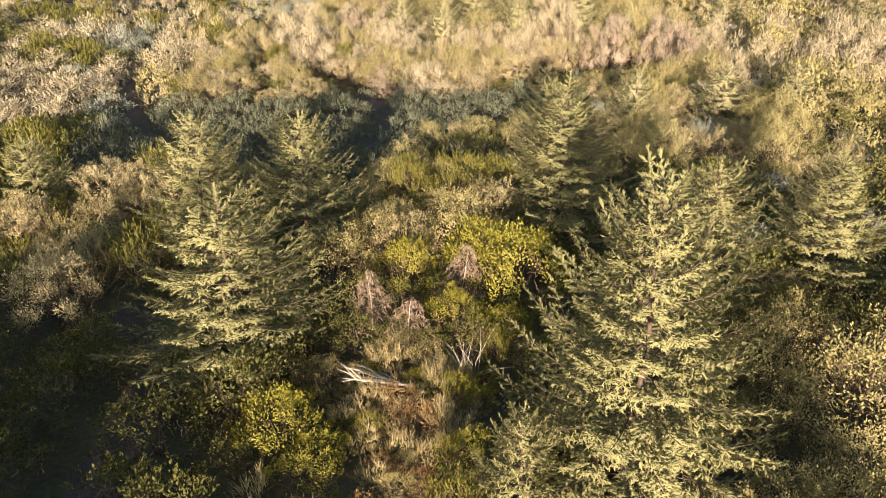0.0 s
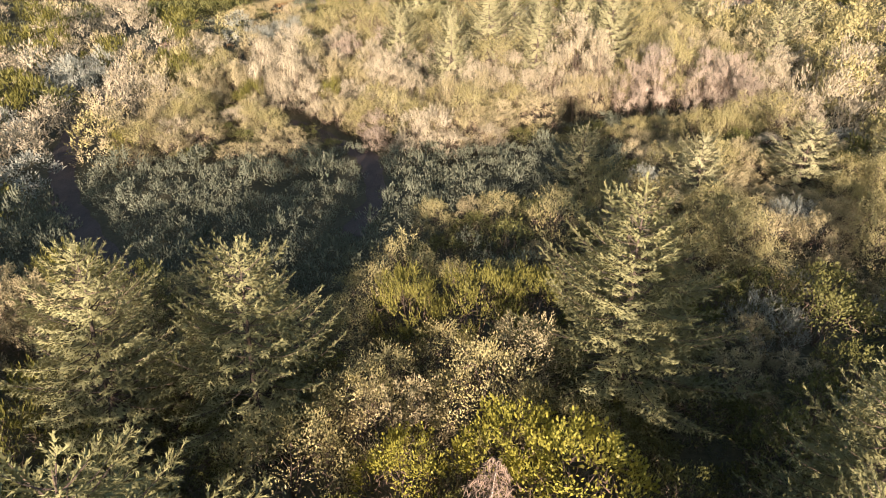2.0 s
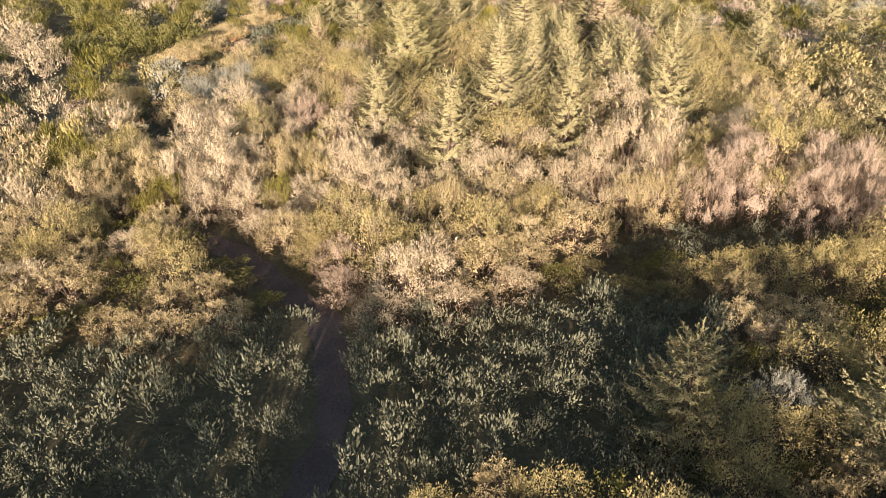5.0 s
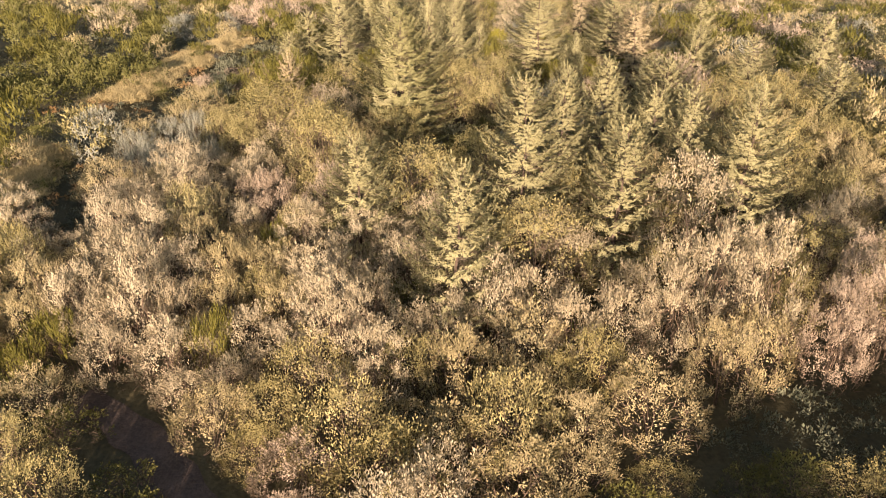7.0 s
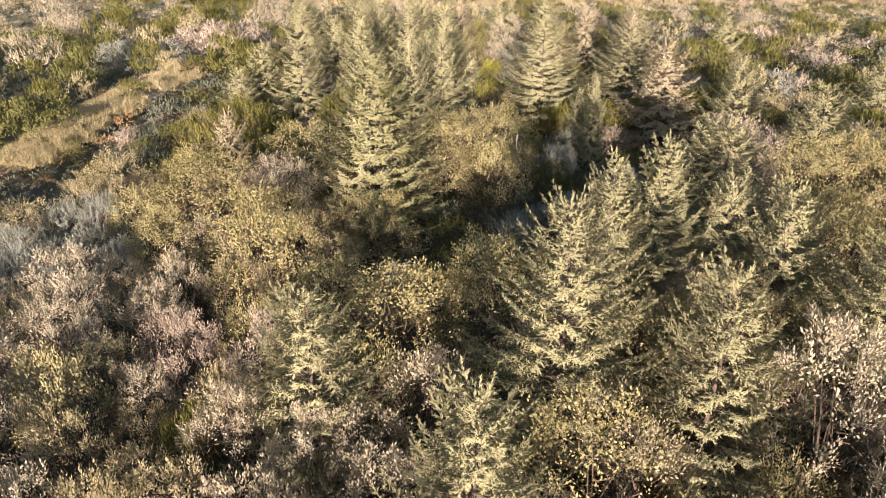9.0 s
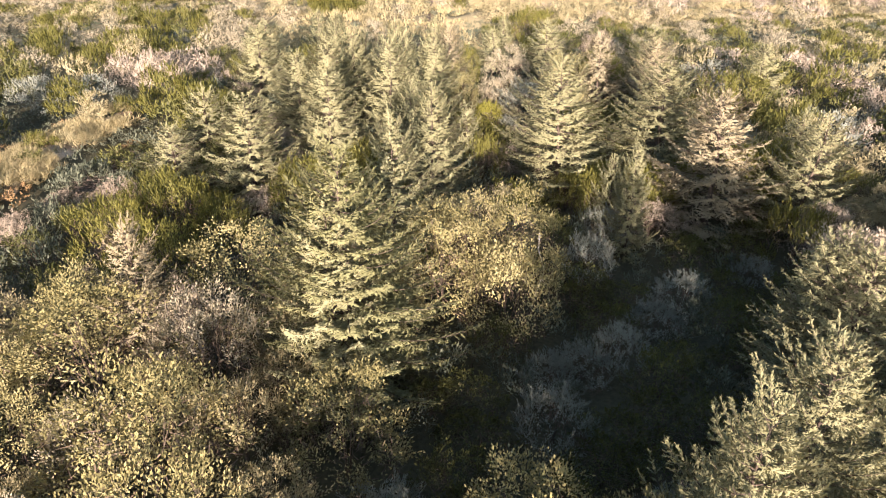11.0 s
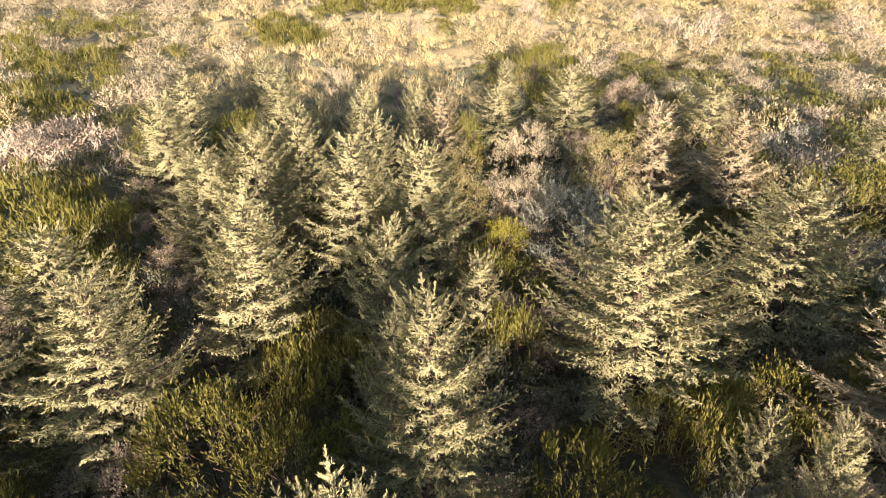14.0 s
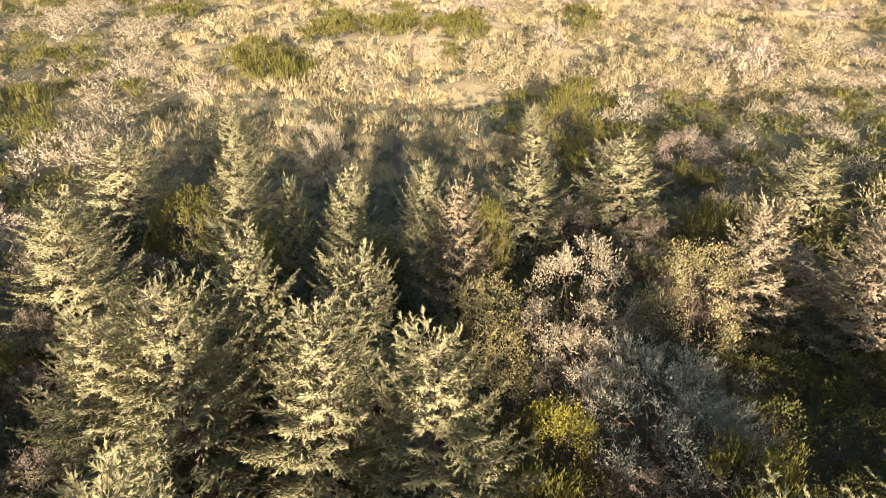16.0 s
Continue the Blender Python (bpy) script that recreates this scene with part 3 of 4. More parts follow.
# ---- spruces: x, y, height, crown radius ----
SIZES = {"big": (6.0, 2.5), "mid": (4.7, 1.95), "small": (3.2, 1.3)}
SPRUCES = {(size, mat.name): [spruce_thing(s + k, mat, ragged=g, h=h, r=r, big=0.9) for s, g in ((1, 0.22), (2, 0.34), (3, 0.28))]
           for mat in (SPRUCE, SPRUCE_GREEN) for k, (size, (h, r)) in enumerate(SIZES.items())}
SPRUCES_FAR = [spruce_thing(s, ragged=g, fine=1.2, big=1.2, h=4.0, r=1.7) for s, g in ((11, 0.25), (12, 0.35))]
SPRUCES_THIN = [spruce_thing(s, SPRUCE_TAN, bare=0.1, ragged=0.4, h=4.2, r=1.8) for s in (5, 6)]


def stand(x, y, h, r, thin=False, variant=None):
    h *= 0.95
    size = "big" if h > 4.9 else "mid" if h > 3.5 else "small"
    pool, (h0, r0) = SPRUCES[size, (SPRUCE_GREEN if y < 26 or 57 < y < 58 else SPRUCE).name], SIZES[size]
    if thin:
        pool, h0, r0 = SPRUCES_THIN, 4.2, 1.8
    elif y > 91 or abs(x) > 17 or y < 3:
        pool, h0, r0 = SPRUCES_FAR, 4.0, 1.7
    ob = pool[(variant if variant is not None else random.randrange(99)) % len(pool)]
    m = pose(x, y, ground_z(x, y) - 0.03, random.uniform(-2, 2), random.uniform(-2, 2), random.uniform(0, 360)) @ Matrix.Diagonal((1.22 * r / r0, 1.22 * r / r0, h / h0, 1))
    occupy(x, y, r * 0.62)
    label = "grey-green spruce with drooping needled branches, standing in scrub"
    if thin:
        label = "thin browned spruce with sparse needles, standing in scrub"
    elif h < 3.4:
        label = "small young grey-green spruce among shrubs"
    elif h > 5.4:
        label = "tall grey-green spruce with wide layered branches"
    return tagged(copy_thing(ob, m), label, "spruce", "spruces of the heath")


for row in ((3.3, 9.5, 6.8, 2.3), (6.6, 15.7, 4.6, 1.7), (5.3, 14.2, 4.0, 1.3), (-4.9, 13.7, 4.8, 2.2), (-7.05, 19.2, 4.7, 1.7),
            (-4.1, 19.3, 4.7, 1.6), (3.6, 20.1, 5.3, 2.1), (4.5, 30.6, 3.1, 1.0), (8.1, 29.5, 3.1, 1.1), (12.4, 31.5, 2.9, 1.2),
            (15.6, 31.4, 3.0, 1.1), (-13.2, 21.5, 3.2, 1.3), (10.6, 17.5, 4.2, 1.7), (1.3, 9.0, 2.8, 0.8)):
    stand(*row)
for row in ((0.03, 43.1, 4.9, 1.3), (-2.6, 46.5, 4.5, 1.4), (2.2, 46.8, 6.0, 1.8), (3.7, 50.1, 5.3, 1.5), (4.6, 45.6, 5.1, 1.4),
            (5.3, 51.1, 5.4, 1.5), (7.2, 51.7, 4.3, 1.3), (8.6, 47.2, 5.6, 1.8), (7.8, 49.9, 4.7, 1.3), (16.6, 56.9, 3.8, 1.5),
            (-1.8, 56.8, 4.9, 1.7), (12.9, 64.2, 4.2, 1.5), (13.5, 58.7, 4.6, 1.7), (8.6, 55.8, 4.4, 1.5)):
    stand(*row)
for row in ((-0.45, 60.9, 5.6, 1.4), (-1.6, 57.2, 5.9, 2.3), (0.83, 65.0, 5.3, 1.5), (0.3, 66.2, 4.2, 0.7), (0.3, 69.3, 4.3, 1.2),
            (2.6, 69.8, 3.0, 0.8), (5.7, 68.1, 5.2, 2.3), (-5.2, 67.8, 4.3, 1.7), (-4.2, 74.6, 4.2, 1.6), (-2.6, 70.4, 4.6, 1.7),
            (-2.8, 74.3, 4.9, 1.6), (-1.8, 76.7, 4.7, 1.4), (-3.0, 83.2, 4.3, 1.4), (-7.3, 86.9, 3.2, 1.6), (-4.5, 92.4, 3.0, 1.0)):
    stand(*row)
for row in ((-0.2, 73.3, 4.8, 1.6), (1.3, 72.4, 4.9, 1.55), (0.5, 75.5, 4.8, 1.3), (0.1, 80.3, 4.3, 1.2), (2.05, 80.9, 4.3, 0.9),
            (-1.4, 81.8, 3.6, 0.6), (5.6, 83.3, 3.1, 1.3), (8.7, 84.1, 3.5, 1.5), (7.5, 91.0, 2.5, 0.8), (14.7, 83.8, 3.1, 1.5),
            (6.5, 64.4, 3.0, 0.6), (6.7, 63.0, 3.8, 0.75), (10.2, 70.0, 4.4, 2.0), (14.7, 67.9, 3.0, 1.0), (-6.6, 80.0, 4.2, 1.7)):
    stand(*row)
for row in ((10.2, 65.0, 4.8, 2.1), (2.8, 79.3, 4.3, 1.2), (10.1, 78.3, 4.0, 1.4), (12.4, 77.3, 3.9, 1.5), (-6.4, 58.5, 4.0, 1.2)):
    stand(*row, thin=True)
# first seven: unseen trees behind the view, added to shade the foreground; last two are visible
for row in ((5.6, 4.0, 4.9, 1.6), (-8.5, 3.2, 6.4, 2.0), (-6.8, 2.0, 4.6, 1.8), (-11.2, 4.6, 4.6, 1.9), (-9.8, 0.0, 5.0, 1.9), (-13.0, 1.0, 5.0, 1.9), (-15.5, 3.0, 5.0, 1.9), (-7.6, 72.0, 3.5, 1.4), (-8.2, 69.0, 2.9, 1.2)):
    stand(*row)
for row in ((8.7, 55.2, 4.5, 1.5), (25.0, 44.0, 4.2, 1.6), (28.0, 50.0, 4.4, 1.6), (21.0, 52.0, 4.3, 1.6), (23.5, 60.0, 4.4, 1.6), (20.5, 66.0, 4.0, 1.5),
            (18.0, 47.5, 4.2, 1.5), (27.0, 70.0, 4.2, 1.6), (18.0, 77.5, 3.4, 1.5)):
    stand(*row)

# ---- single shrubs that stand out: kind, x, y, height, radius ----
for row in (("laurel", 2.1, 16.6, 1.9, 1.4), ("laurel", 1.1, 17.6, 1.7, 1.1), ("laurel", 0.3, 15.2, 1.0, 0.8), ("laurel", -0.9, 17.2, 1.4, 0.9),
            ("laurel", -3.3, 10.9, 1.3, 1.0), ("laurel", -2.6, 10.1, 0.9, 0.8), ("laurel", 0.5, 10.1, 0.9, 0.7), ("rust", -1.0, 12.2, 0.5, 0.4), ("laurel", 1.6, 14.6, 1.0, 0.7), ("rust", -0.5, 11.6, 0.5, 0.45),
            ("gold", 8.4, 11.2, 2.2, 1.6), ("gold", 10.5, 12.5, 2.0, 1.4), ("tawny", -1.2, 18.6, 1.7, 1.1), ("gold", -3.1, 17.4, 1.8, 1.2), ("gold", -2.0, 18.9, 1.6, 1.0), ("broom", 1.35, 13.9, 0.9, 0.4)):
    plant(*row)
for row in (("gold", 0.6, 19.2, 2.0, 1.2), ("tawny", 1.5, 20.4, 1.9, 1.0), ("broom", -1.1, 22.5, 2.0, 0.9), ("broom", 0.6, 22.4, 2.0, 1.2),
            ("broom", 2.0, 22.8, 1.8, 1.0), ("gold", 3.1, 27.4, 1.9, 1.0), ("willow", 6.8, 45.3, 4.2, 1.5), ("rosy", 9.6, 55.9, 4.4, 1.6),
            ("gold", -6.9, 56.6, 3.2, 2.0), ("willow", -4.5, 56.8, 3.0, 1.4), ("tawny", 2.2, 62.0, 3.0, 1.6), ("gold", 2.2, 44.4, 3.2, 1.6)):
    plant(*row)
for row in (("gold", -0.9, 49.0, 3.2, 1.7), ("gold", 1.3, 50.0, 3.3, 1.4), ("gold", -4.4, 59.6, 3.2, 1.6), ("gold", 1.5, 60.8, 3.2, 1.2),
            ("gold", 2.9, 60.4, 3.6, 1.2), ("gold", -4.9, 53.6, 3.6, 1.7), ("broom", -3.1, 66.4, 2.2, 1.4), ("broom", 3.4, 64.6, 1.6, 1.2),
            ("broom", 15.5, 75.0, 2.5, 2.0), ("broom", -6.9, 61.5, 2.2, 1.5), ("broom", -8.6, 63.2, 2.4, 1.3), ("broom", -7.1, 65.0, 2.4, 1.3), ("broom", -5.8, 64.2, 1.9, 1.0), ("willow", 5.3, 77.3, 3.4, 1.3)):
    plant(*row)
# the bay at (8.2, 73.8) is dark in place of tree shade
for row in (("silver", 5.9, 74.2, 2.6, 1.7), ("silver", 6.9, 73.6, 1.7, 1.1), ("gold", 8.1, 77.5, 3.2, 1.2), ("bay", 8.2, 73.8, 1.2, 0.9), ("willow", 4.7, 75.6, 2.6, 1.0), ("laurel", 3.9, 74.0, 1.5, 0.8), ("gold", 3.1, 76.8, 3.0, 1.0),
            ("willow", -0.8, 89.5, 2.9, 1.0), ("broom", 4.1, 82.0, 2.2, 0.7), ("broom", 9.3, 92.5, 2.6, 1.6), ("gold", 2.8, 75.4, 2.6, 1.0), ("broom", -4.8, 84.8, 2.0, 1.3),
            ("broom", 3.1, 72.2, 1.5, 0.9), ("rosy", 13.5, 90.0, 1.6, 1.2)):
    plant(*row)


# ---- what grows where: kind, height, radius ----
PATCHES = (  # kind, height, plant radius, middle and half-axes of the patch
    ("silver", 1.8, 0.85, -10.3, 54.8, 1.9, 2.0),
    ("silver", 1.6, 0.9, -16.2, 80.5, 2.6, 1.6), ("broom", 1.5, 1.0, -17.0, 90.5, 4.2, 2.4), ("broom", 1.7, 1.0, -9.2, 78.5, 1.6, 2.2), ("rosy", 1.6, 1.0, -12.5, 84.5, 2.4, 3.0),
    ("bay", 1.3, 0.9, -20.0, 66.0, 5.0, 4.0), ("broom", 1.2, 1.0, -18.6, 57.0, 1.3, 2.5), ("silver", 1.5, 0.9, -19.8, 45.5, 1.8, 3.2),
    ("broom", 1.5, 1.0, 4.0, 116.0, 6.0, 2.5), ("broom", 1.4, 1.0, -4.0, 106.5, 2.6, 4.0), ("tawny", 1.5, 1.0, 13.0, 103.0, 7.0, 4.0),
    ("gold", 1.8, 1.0, 9.8, 36.5, 2.2, 1.2), ("tawny", 1.0, 0.8, -7.5, 34.6, 2.2, 1.0), ("bay", 0.9, 0.8, 12.5, 92.5, 3.5, 1.6),
)


def cover(x, y):
    for kind, h, r, px, py, a, b in PATCHES:
        if ((x - px) / a) ** 2 + ((y - py) / b) ** 2 < 1:
            return kind, h * random.uniform(0.75, 1.15), r
    n1 = noise.noise((x * 0.13, y * 0.13, 1.0))
    n2 = noise.noise((x * 0.31, y * 0.31, 5.0))
    u = random.random()
    n3 = noise.noise((x * 0.42, y * 0.42, 9.0)) + 0.4 * noise.noise((x * 0.9, y * 0.9, 2.0))
    if (47.5 < y < 56 or 61.5 < y < 78) and abs(x - strip_mid(y)) < 1.35 + 0.7 * n2:
        if n3 > 0.2:
            return ("broom", 0.8, 0.6) if u < 0.5 else ("tawny", 0.9, 0.6)
        return ("grass", 0.22, 0.36) if u < 0.92 else ("bay", 0.5, 0.5)
    if (47.5 < y < 54 or 60 < y < 79) and -2.4 < x - strip_mid(y) < 3.4 + n2:
        return ("heath", 0.3, 0.5) if u < 0.86 else ("rust", 0.4, 0.45)
    if 56.5 < y <= 62.5 and -2 < x - strip_mid(y) < 4.5:
        return ("heath", 0.35, 0.5) if u < 0.5 else ("grass", 0.25, 0.4) if u < 0.7 else ("bay", 0.6, 0.6) if u < 0.85 else ("broom", 0.7, 0.6)
    if 53 <= y <= 60.5 and 1.0 < x - strip_mid(y) < 7:
        return ("gold", 1.9, 1.0) if x - strip_mid(y) < 2.5 else ("silver", 1.8, 0.9) if n2 > 0.1 else ("tawny", 1.9, 1.0) if u < 0.6 else ("rosy", 1.8, 0.9)
    if x < -12 and 50 < y < 100:
        # rounded bushes standing apart in low heath
        if n3 < 0.12:
            return ("heath", 0.3, 0.45)
        return ("willow" if n1 + 0.3 * u > 0.25 else "broom" if u < 0.5 else "bay" if u < 0.8 else "tawny"), 1.1 + 1.9 * n3 + 0.3 * u, 0.95
    if y < 14:
        if -2.3 < x < 0.2 and y < 13:
            return ("grass", 0.25, 0.3) if u < 0.3 else ("rust", 0.4, 0.4) if u < 0.45 else ("gold", 0.5, 0.4) if u < 0.75 else ("laurel", 0.4, 0.4)
        if 0.2 < x < 1.8 and 10 < y < 12:
            return ("heath", 0.25, 0.4)
        if -3.2 < x < 2.6 and y > 11.5:
            return ("grass", 0.28, 0.35) if u < 0.25 else ("heath", 0.3, 0.4) if u < 0.32 else ("rust", 0.4, 0.4) if u < 0.42 else ("gold", 0.6, 0.5) if u < 0.7 else ("laurel", 0.5, 0.5)
        if x < -3.6:
            return ("bay", 0.9 + 0.5 * u, 0.9)
        return ("gold", 1.6, 1.0) if x > 5 else ("broom", 1.1, 0.8) if u < 0.6 else ("grass", 0.5, 0.4)
    if y < 24:
        if x < -8:
            return (("tawny", 1.8, 1.0) if n1 + n2 > 0.05 else ("bay", 1.5, 1.0)) if u < 0.7 else ("gold", 1.7, 0.9) if u < 0.85 else ("broom", 1.6, 0.9)
        # mostly dark bay: leaf colour stands in for shade missing on this side
        if x > 4.5:
            return ("silver", 1.2, 0.9) if u < 0.12 else ("tawny", 1.2, 0.8) if u < 0.35 else ("bay", 1.2, 1.0)
        return ("bay", 0.9, 0.8) if y < 17 or u < 0.4 else ("gold", 1.4, 1.0)
    if y < 35 and -2.0 < x < 4.8 and y < 29:
        return ("tawny", 1.2 + 0.8 * u, 0.7) if u < 0.4 else ("gold", 1.0 + 0.8 * u, 0.8) if u < 0.6 else ("heath", 0.6, 0.5) if u < 0.8 else ("bay", 0.9, 0.7)
    if -14.5 < x < 4.2 + (y - 29) * 0.5 and 23 < y < 35.2 + 0.12 * x:
        return ("heath", 0.5 + 0.3 * u, 0.5)
    if y < 36 and x >= 4:
        return (("gold", 1.7, 0.9) if n2 > 0.0 else ("tawny", 1.2, 0.85)) if u < 0.65 else ("silver", 1.0, 0.8) if u < 0.74 else ("willow", 1.1, 0.8) if u < 0.84 else ("bay", 1.0, 0.8)
    if -15.5 - 0.1 * (y - 35) < x < -3.5 and 33 < y < 47.5:
        tall = 0.8 + 0.09 * (y - 33) + 0.4 * u
        if y < 40 and x > -11.5:
            return ("tawny", tall, 0.85) if u < 0.3 else ("gold", tall, 0.8) if u < 0.58 else ("willow", tall, 0.8) if u < 0.76 else ("bay", 0.7, 0.8)
        return ("willow", tall, 0.85) if n2 + 0.5 * n1 > 0.0 or u < 0.25 else ("tawny", tall, 0.85) if u < 0.75 else ("gold", tall, 0.8) if u < 0.9 else ("broom", tall * 0.8, 0.7)
    if x < -12 - 0.12 * (y - 30) and y < 72:
        if y < 48 and n1 > -0.1:
            return ("willow", 1.5, 1.0) if n2 > -0.25 else ("silver", 1.3, 0.9)
        if n1 > 0.3 or u < 0.12:
            return ("willow", 1.3, 0.9)
        return ("broom", 1.3, 1.0) if n2 > 0.05 else ("bay", 1.1, 1.0)
    # shaded hollow and its rim: dark heath and bay colours deepen the shade
    if ((x - 9.2) / 2.7) ** 2 + ((y - 38.8) / 1.5) ** 2 < 1:
        return ("heath", 0.5, 0.5)
    if y < 39.4 + 0.15 * (x - 6) and 2.6 < x < 9.5:
        return ("bay", 0.7 + 0.3 * u, 0.8) if u < 0.4 else ("heath", 0.5, 0.5) if u < 0.65 else ("gold", 0.9, 0.8)
    if y < 47.5:
        f = min(1.0, max(0.0, (y - 34.5) / 7))
        tall = (0.85 + 1.75 * f) * (1.25 if x > 4 else 1.0) * (0.85 + 0.3 * u)
        if y > 42.5 and x > -4:
            return ("willow", 2.1 + 0.3 * u, 0.9) if u < 0.55 else ("gold", 2.3, 1.0) if u < 0.8 else ("bay", 0.9, 0.7)
        if x > 5 and n2 > 0.2:
            return ("gold", tall, 1.0)
        if x > -2.5 + 3 * n2 and 37 < y < 42 + 2 * n1 and x < 7:
            return ("tawny" if u < 0.6 else "gold", tall, 1.0)
        if x < -4.5 and y < 38.5:
            return ("gold", tall, 0.9) if u < 0.5 else ("bay", 0.9, 0.8) if u < 0.75 else ("broom", 1.1, 0.8)
        if u < 0.26:
            return ("gold", tall, 0.9)
        if n1 > 0.25 or (x < -6 and u < 0.4):
            return ("rosy", tall, 0.9)
        return ("willow", tall, 0.85)
    # low dark plants, chosen so their colour adds to the spruces' shade
    if 3.2 < x < 10.5 and 55.5 < y < 64 or -1.2 < x < 9 and 52.0 < y < 58.6:
        return ("bay", 0.9, 0.8) if u < 0.6 else ("heath", 0.6, 0.5) if u < 0.8 else ("silver", 1.1, 0.8)
    if y < 60:
        if x < -9:
            return ("silver", 1.6, 0.9) if n2 > 0.25 else ("willow", 1.7, 1.0) if u < 0.7 else ("tawny", 1.8, 1.0)
        if x < -4.5 and y < 55:
            return ("rosy", 2.0 + 0.4 * u, 1.0) if n2 > 0.1 else ("willow", 2.0, 0.9) if u < 0.5 else ("tawny", 2.1, 1.0) if u < 0.85 else ("gold", 2.2, 1.0)
        if n2 > -0.08:
            return ("gold", 2.5 + 0.6 * u, 1.2)
        return ("rosy", 2.2, 1.0) if n1 > 0.25 else ("tawny", 2.3 + 0.5 * u, 1.0)
    if y < 84 and x > -12:
        # all dark bay, its colour making up for weak tree shade
        if 7.4 < x < 13 and 69 < y < 77 and (y < 73.2 or x > 8.8):
            return ("bay", 0.9, 0.8)
        if x > 12:
            return ("rosy", 1.3, 1.1) if u < 0.2 else ("tawny", 1.4, 1.0) if u < 0.5 else ("silver", 1.2, 0.9) if u < 0.7 else ("bay", 1.2, 1.0) if u < 0.85 else ("broom", 1.3, 1.1)
        if n2 > 0.22:
            return ("broom", 1.2 + 0.6 * u, 0.9)
        return ("bay", 1.0, 0.8) if u < 0.3 else ("heath", 0.8, 0.6) if u < 0.75 else ("rosy", 1.1, 0.8)
    # shadow strip across the meadow, put in as a band of dark low heath
    if 5 < x < 26 and abs(y - 101 - 0.5 * (x - 9)) < 2.3 + n2:
        return ("heath", 0.28, 0.5) if u < 0.8 else ("grass", 0.35, 0.5)
    if 84 <= y < 99 and x > 6:
        return ("heath", 0.5, 0.6) if u < 0.4 else ("bay", 0.8, 0.8) if u < 0.58 else ("broom", 1.0, 0.8) if u < 0.68 else ("willow", 1.1, 0.8) if u < 0.86 else ("tawny", 1.1, 0.9)
    if y < 102 and -9 < x < 13 - 0.25 * (92 - y):
        if y < 88 and n2 > 0.0:
            return ("heath", 0.7, 0.6)
        return ("heath", 0.5, 0.5) if u < 0.45 - (y - 88) * 0.02 else ("grass", 0.4, 0.5)
    if y > 100 and n3 < -0.14:
        return ("grass", 0.4, 0.5) if u < 0.5 else ("heath", 0.35, 0.5)
    if y > 100 and x > -12 and n2 < -0.12 + (y - 100) * 0.008:
        return ("grass", 0.45, 0.55)
    if n2 > 0.38 and n1 > -0.05:
        return ("broom", 1.1, 1.2)
    if x < -9:
        return ("willow", 1.4, 1.1) if n1 + n2 > -0.05 else ("tawny", 1.2, 1.0) if u < 0.4 else ("broom", 1.1, 1.1) if u < 0.7 else ("bay", 1.0, 1.0)
    return ("tawny" if u < 0.6 else "willow" if n1 > 0 else "rosy"), 1.1 + 1.6 * max(n3, -0.2) + 0.2 * u, 1.05


spots = []
y = 2.0
while y < 138:
    left = -(7 + 0.56 * min(y, 72))
    right = 7 + 0.58 * min(y, 72) + (8 if y > 60 else 0.06 * y)
    gap = 0.62 if y < 105 else 0.8
    x = left + random.random() * gap
    while x < right:
        spots.append((x + random.uniform(-0.3, 0.3), y + random.uniform(-0.3, 0.3)))
        x += gap
    y += gap
# scrub goes on, thinner, to both sides
for k in range(1500):
    y = random.uniform(-14, 138)
    edge = 7 + 0.57 * min(max(y, 2.0), 72)
    x = random.choice((-1, 1)) * (edge + random.uniform(0, 14) + (10 if y > 60 else 0))
    spots.append((x, y))
y = 22.0
while y < 112:
    x = -16.0 if y < 40 or y > 80 else -22.0
    while x < (9 if y < 40 else -8 if y < 60 else 14):
        q = (x + random.uniform(-0.2, 0.2), y + random.uniform(-0.2, 0.2))
        if cover(*q)[0] in ("heath", "grass"):
            spots.append(q)
        x += 0.42
    y += 0.42
random.shuffle(spots)
spots.sort(key=lambda p: abs(p[0]) > 9)
for x, y in spots:
    kind, h, r = cover(x, y)
    far = y > 94 or abs(x - 0.03 * y) > (14.5 if 15 < y < 75 else 11)
    k = random.uniform(0.8, 1.2)
    if far and kind not in ("heath", "grass"):
        r *= 1.1 if y < 112 and abs(x) < 25 else 1.35
        h *= 1.1
    if room(x, y, r * k) and not on_trail(x, y, r * k):
        plant(kind, x, y, h * k * random.uniform(0.72, 1.18), r * k, not far)

# dense straw on the turf strip
for k in range(1500):
    y = random.choice((random.uniform(47.5, 55.5), random.uniform(62.0, 78.0), random.uniform(62.0, 78.0), random.uniform(62.0, 78.0)))
    x = strip_mid(y) + random.uniform(-1.5, 1.5) * random.uniform(0.7, 1.0)
    if noise.noise((x * 0.42, y * 0.42, 9.0)) > 0.15:
        continue
    k = random.uniform(0.7, 1.2)
    turned = pose(x, y, ground_z(x, y), 0, 0, random.uniform(0, 360)) @ Matrix.Diagonal((k, k, random.uniform(0.5, 0.95), 1))
    many.setdefault(("grass", True), []).append((random.choice(PROTO["grass"]), turned))

# dry tufts in the clearing
for k in range(80):
    a, d = random.uniform(0, 2 * math.pi), math.sqrt(random.random())
    x, y = -0.8 + 1.5 * d * math.cos(a), 12.2 + 2.4 * d * math.sin(a)
    turned = pose(x, y, ground_z(x, y), 0, 0, random.uniform(0, 360)) @ Matrix.Diagonal((0.7, 0.7, random.uniform(0.5, 1.1), 1))
    many.setdefault(("grass", True), []).append((random.choice(PROTO["grass"]), turned))

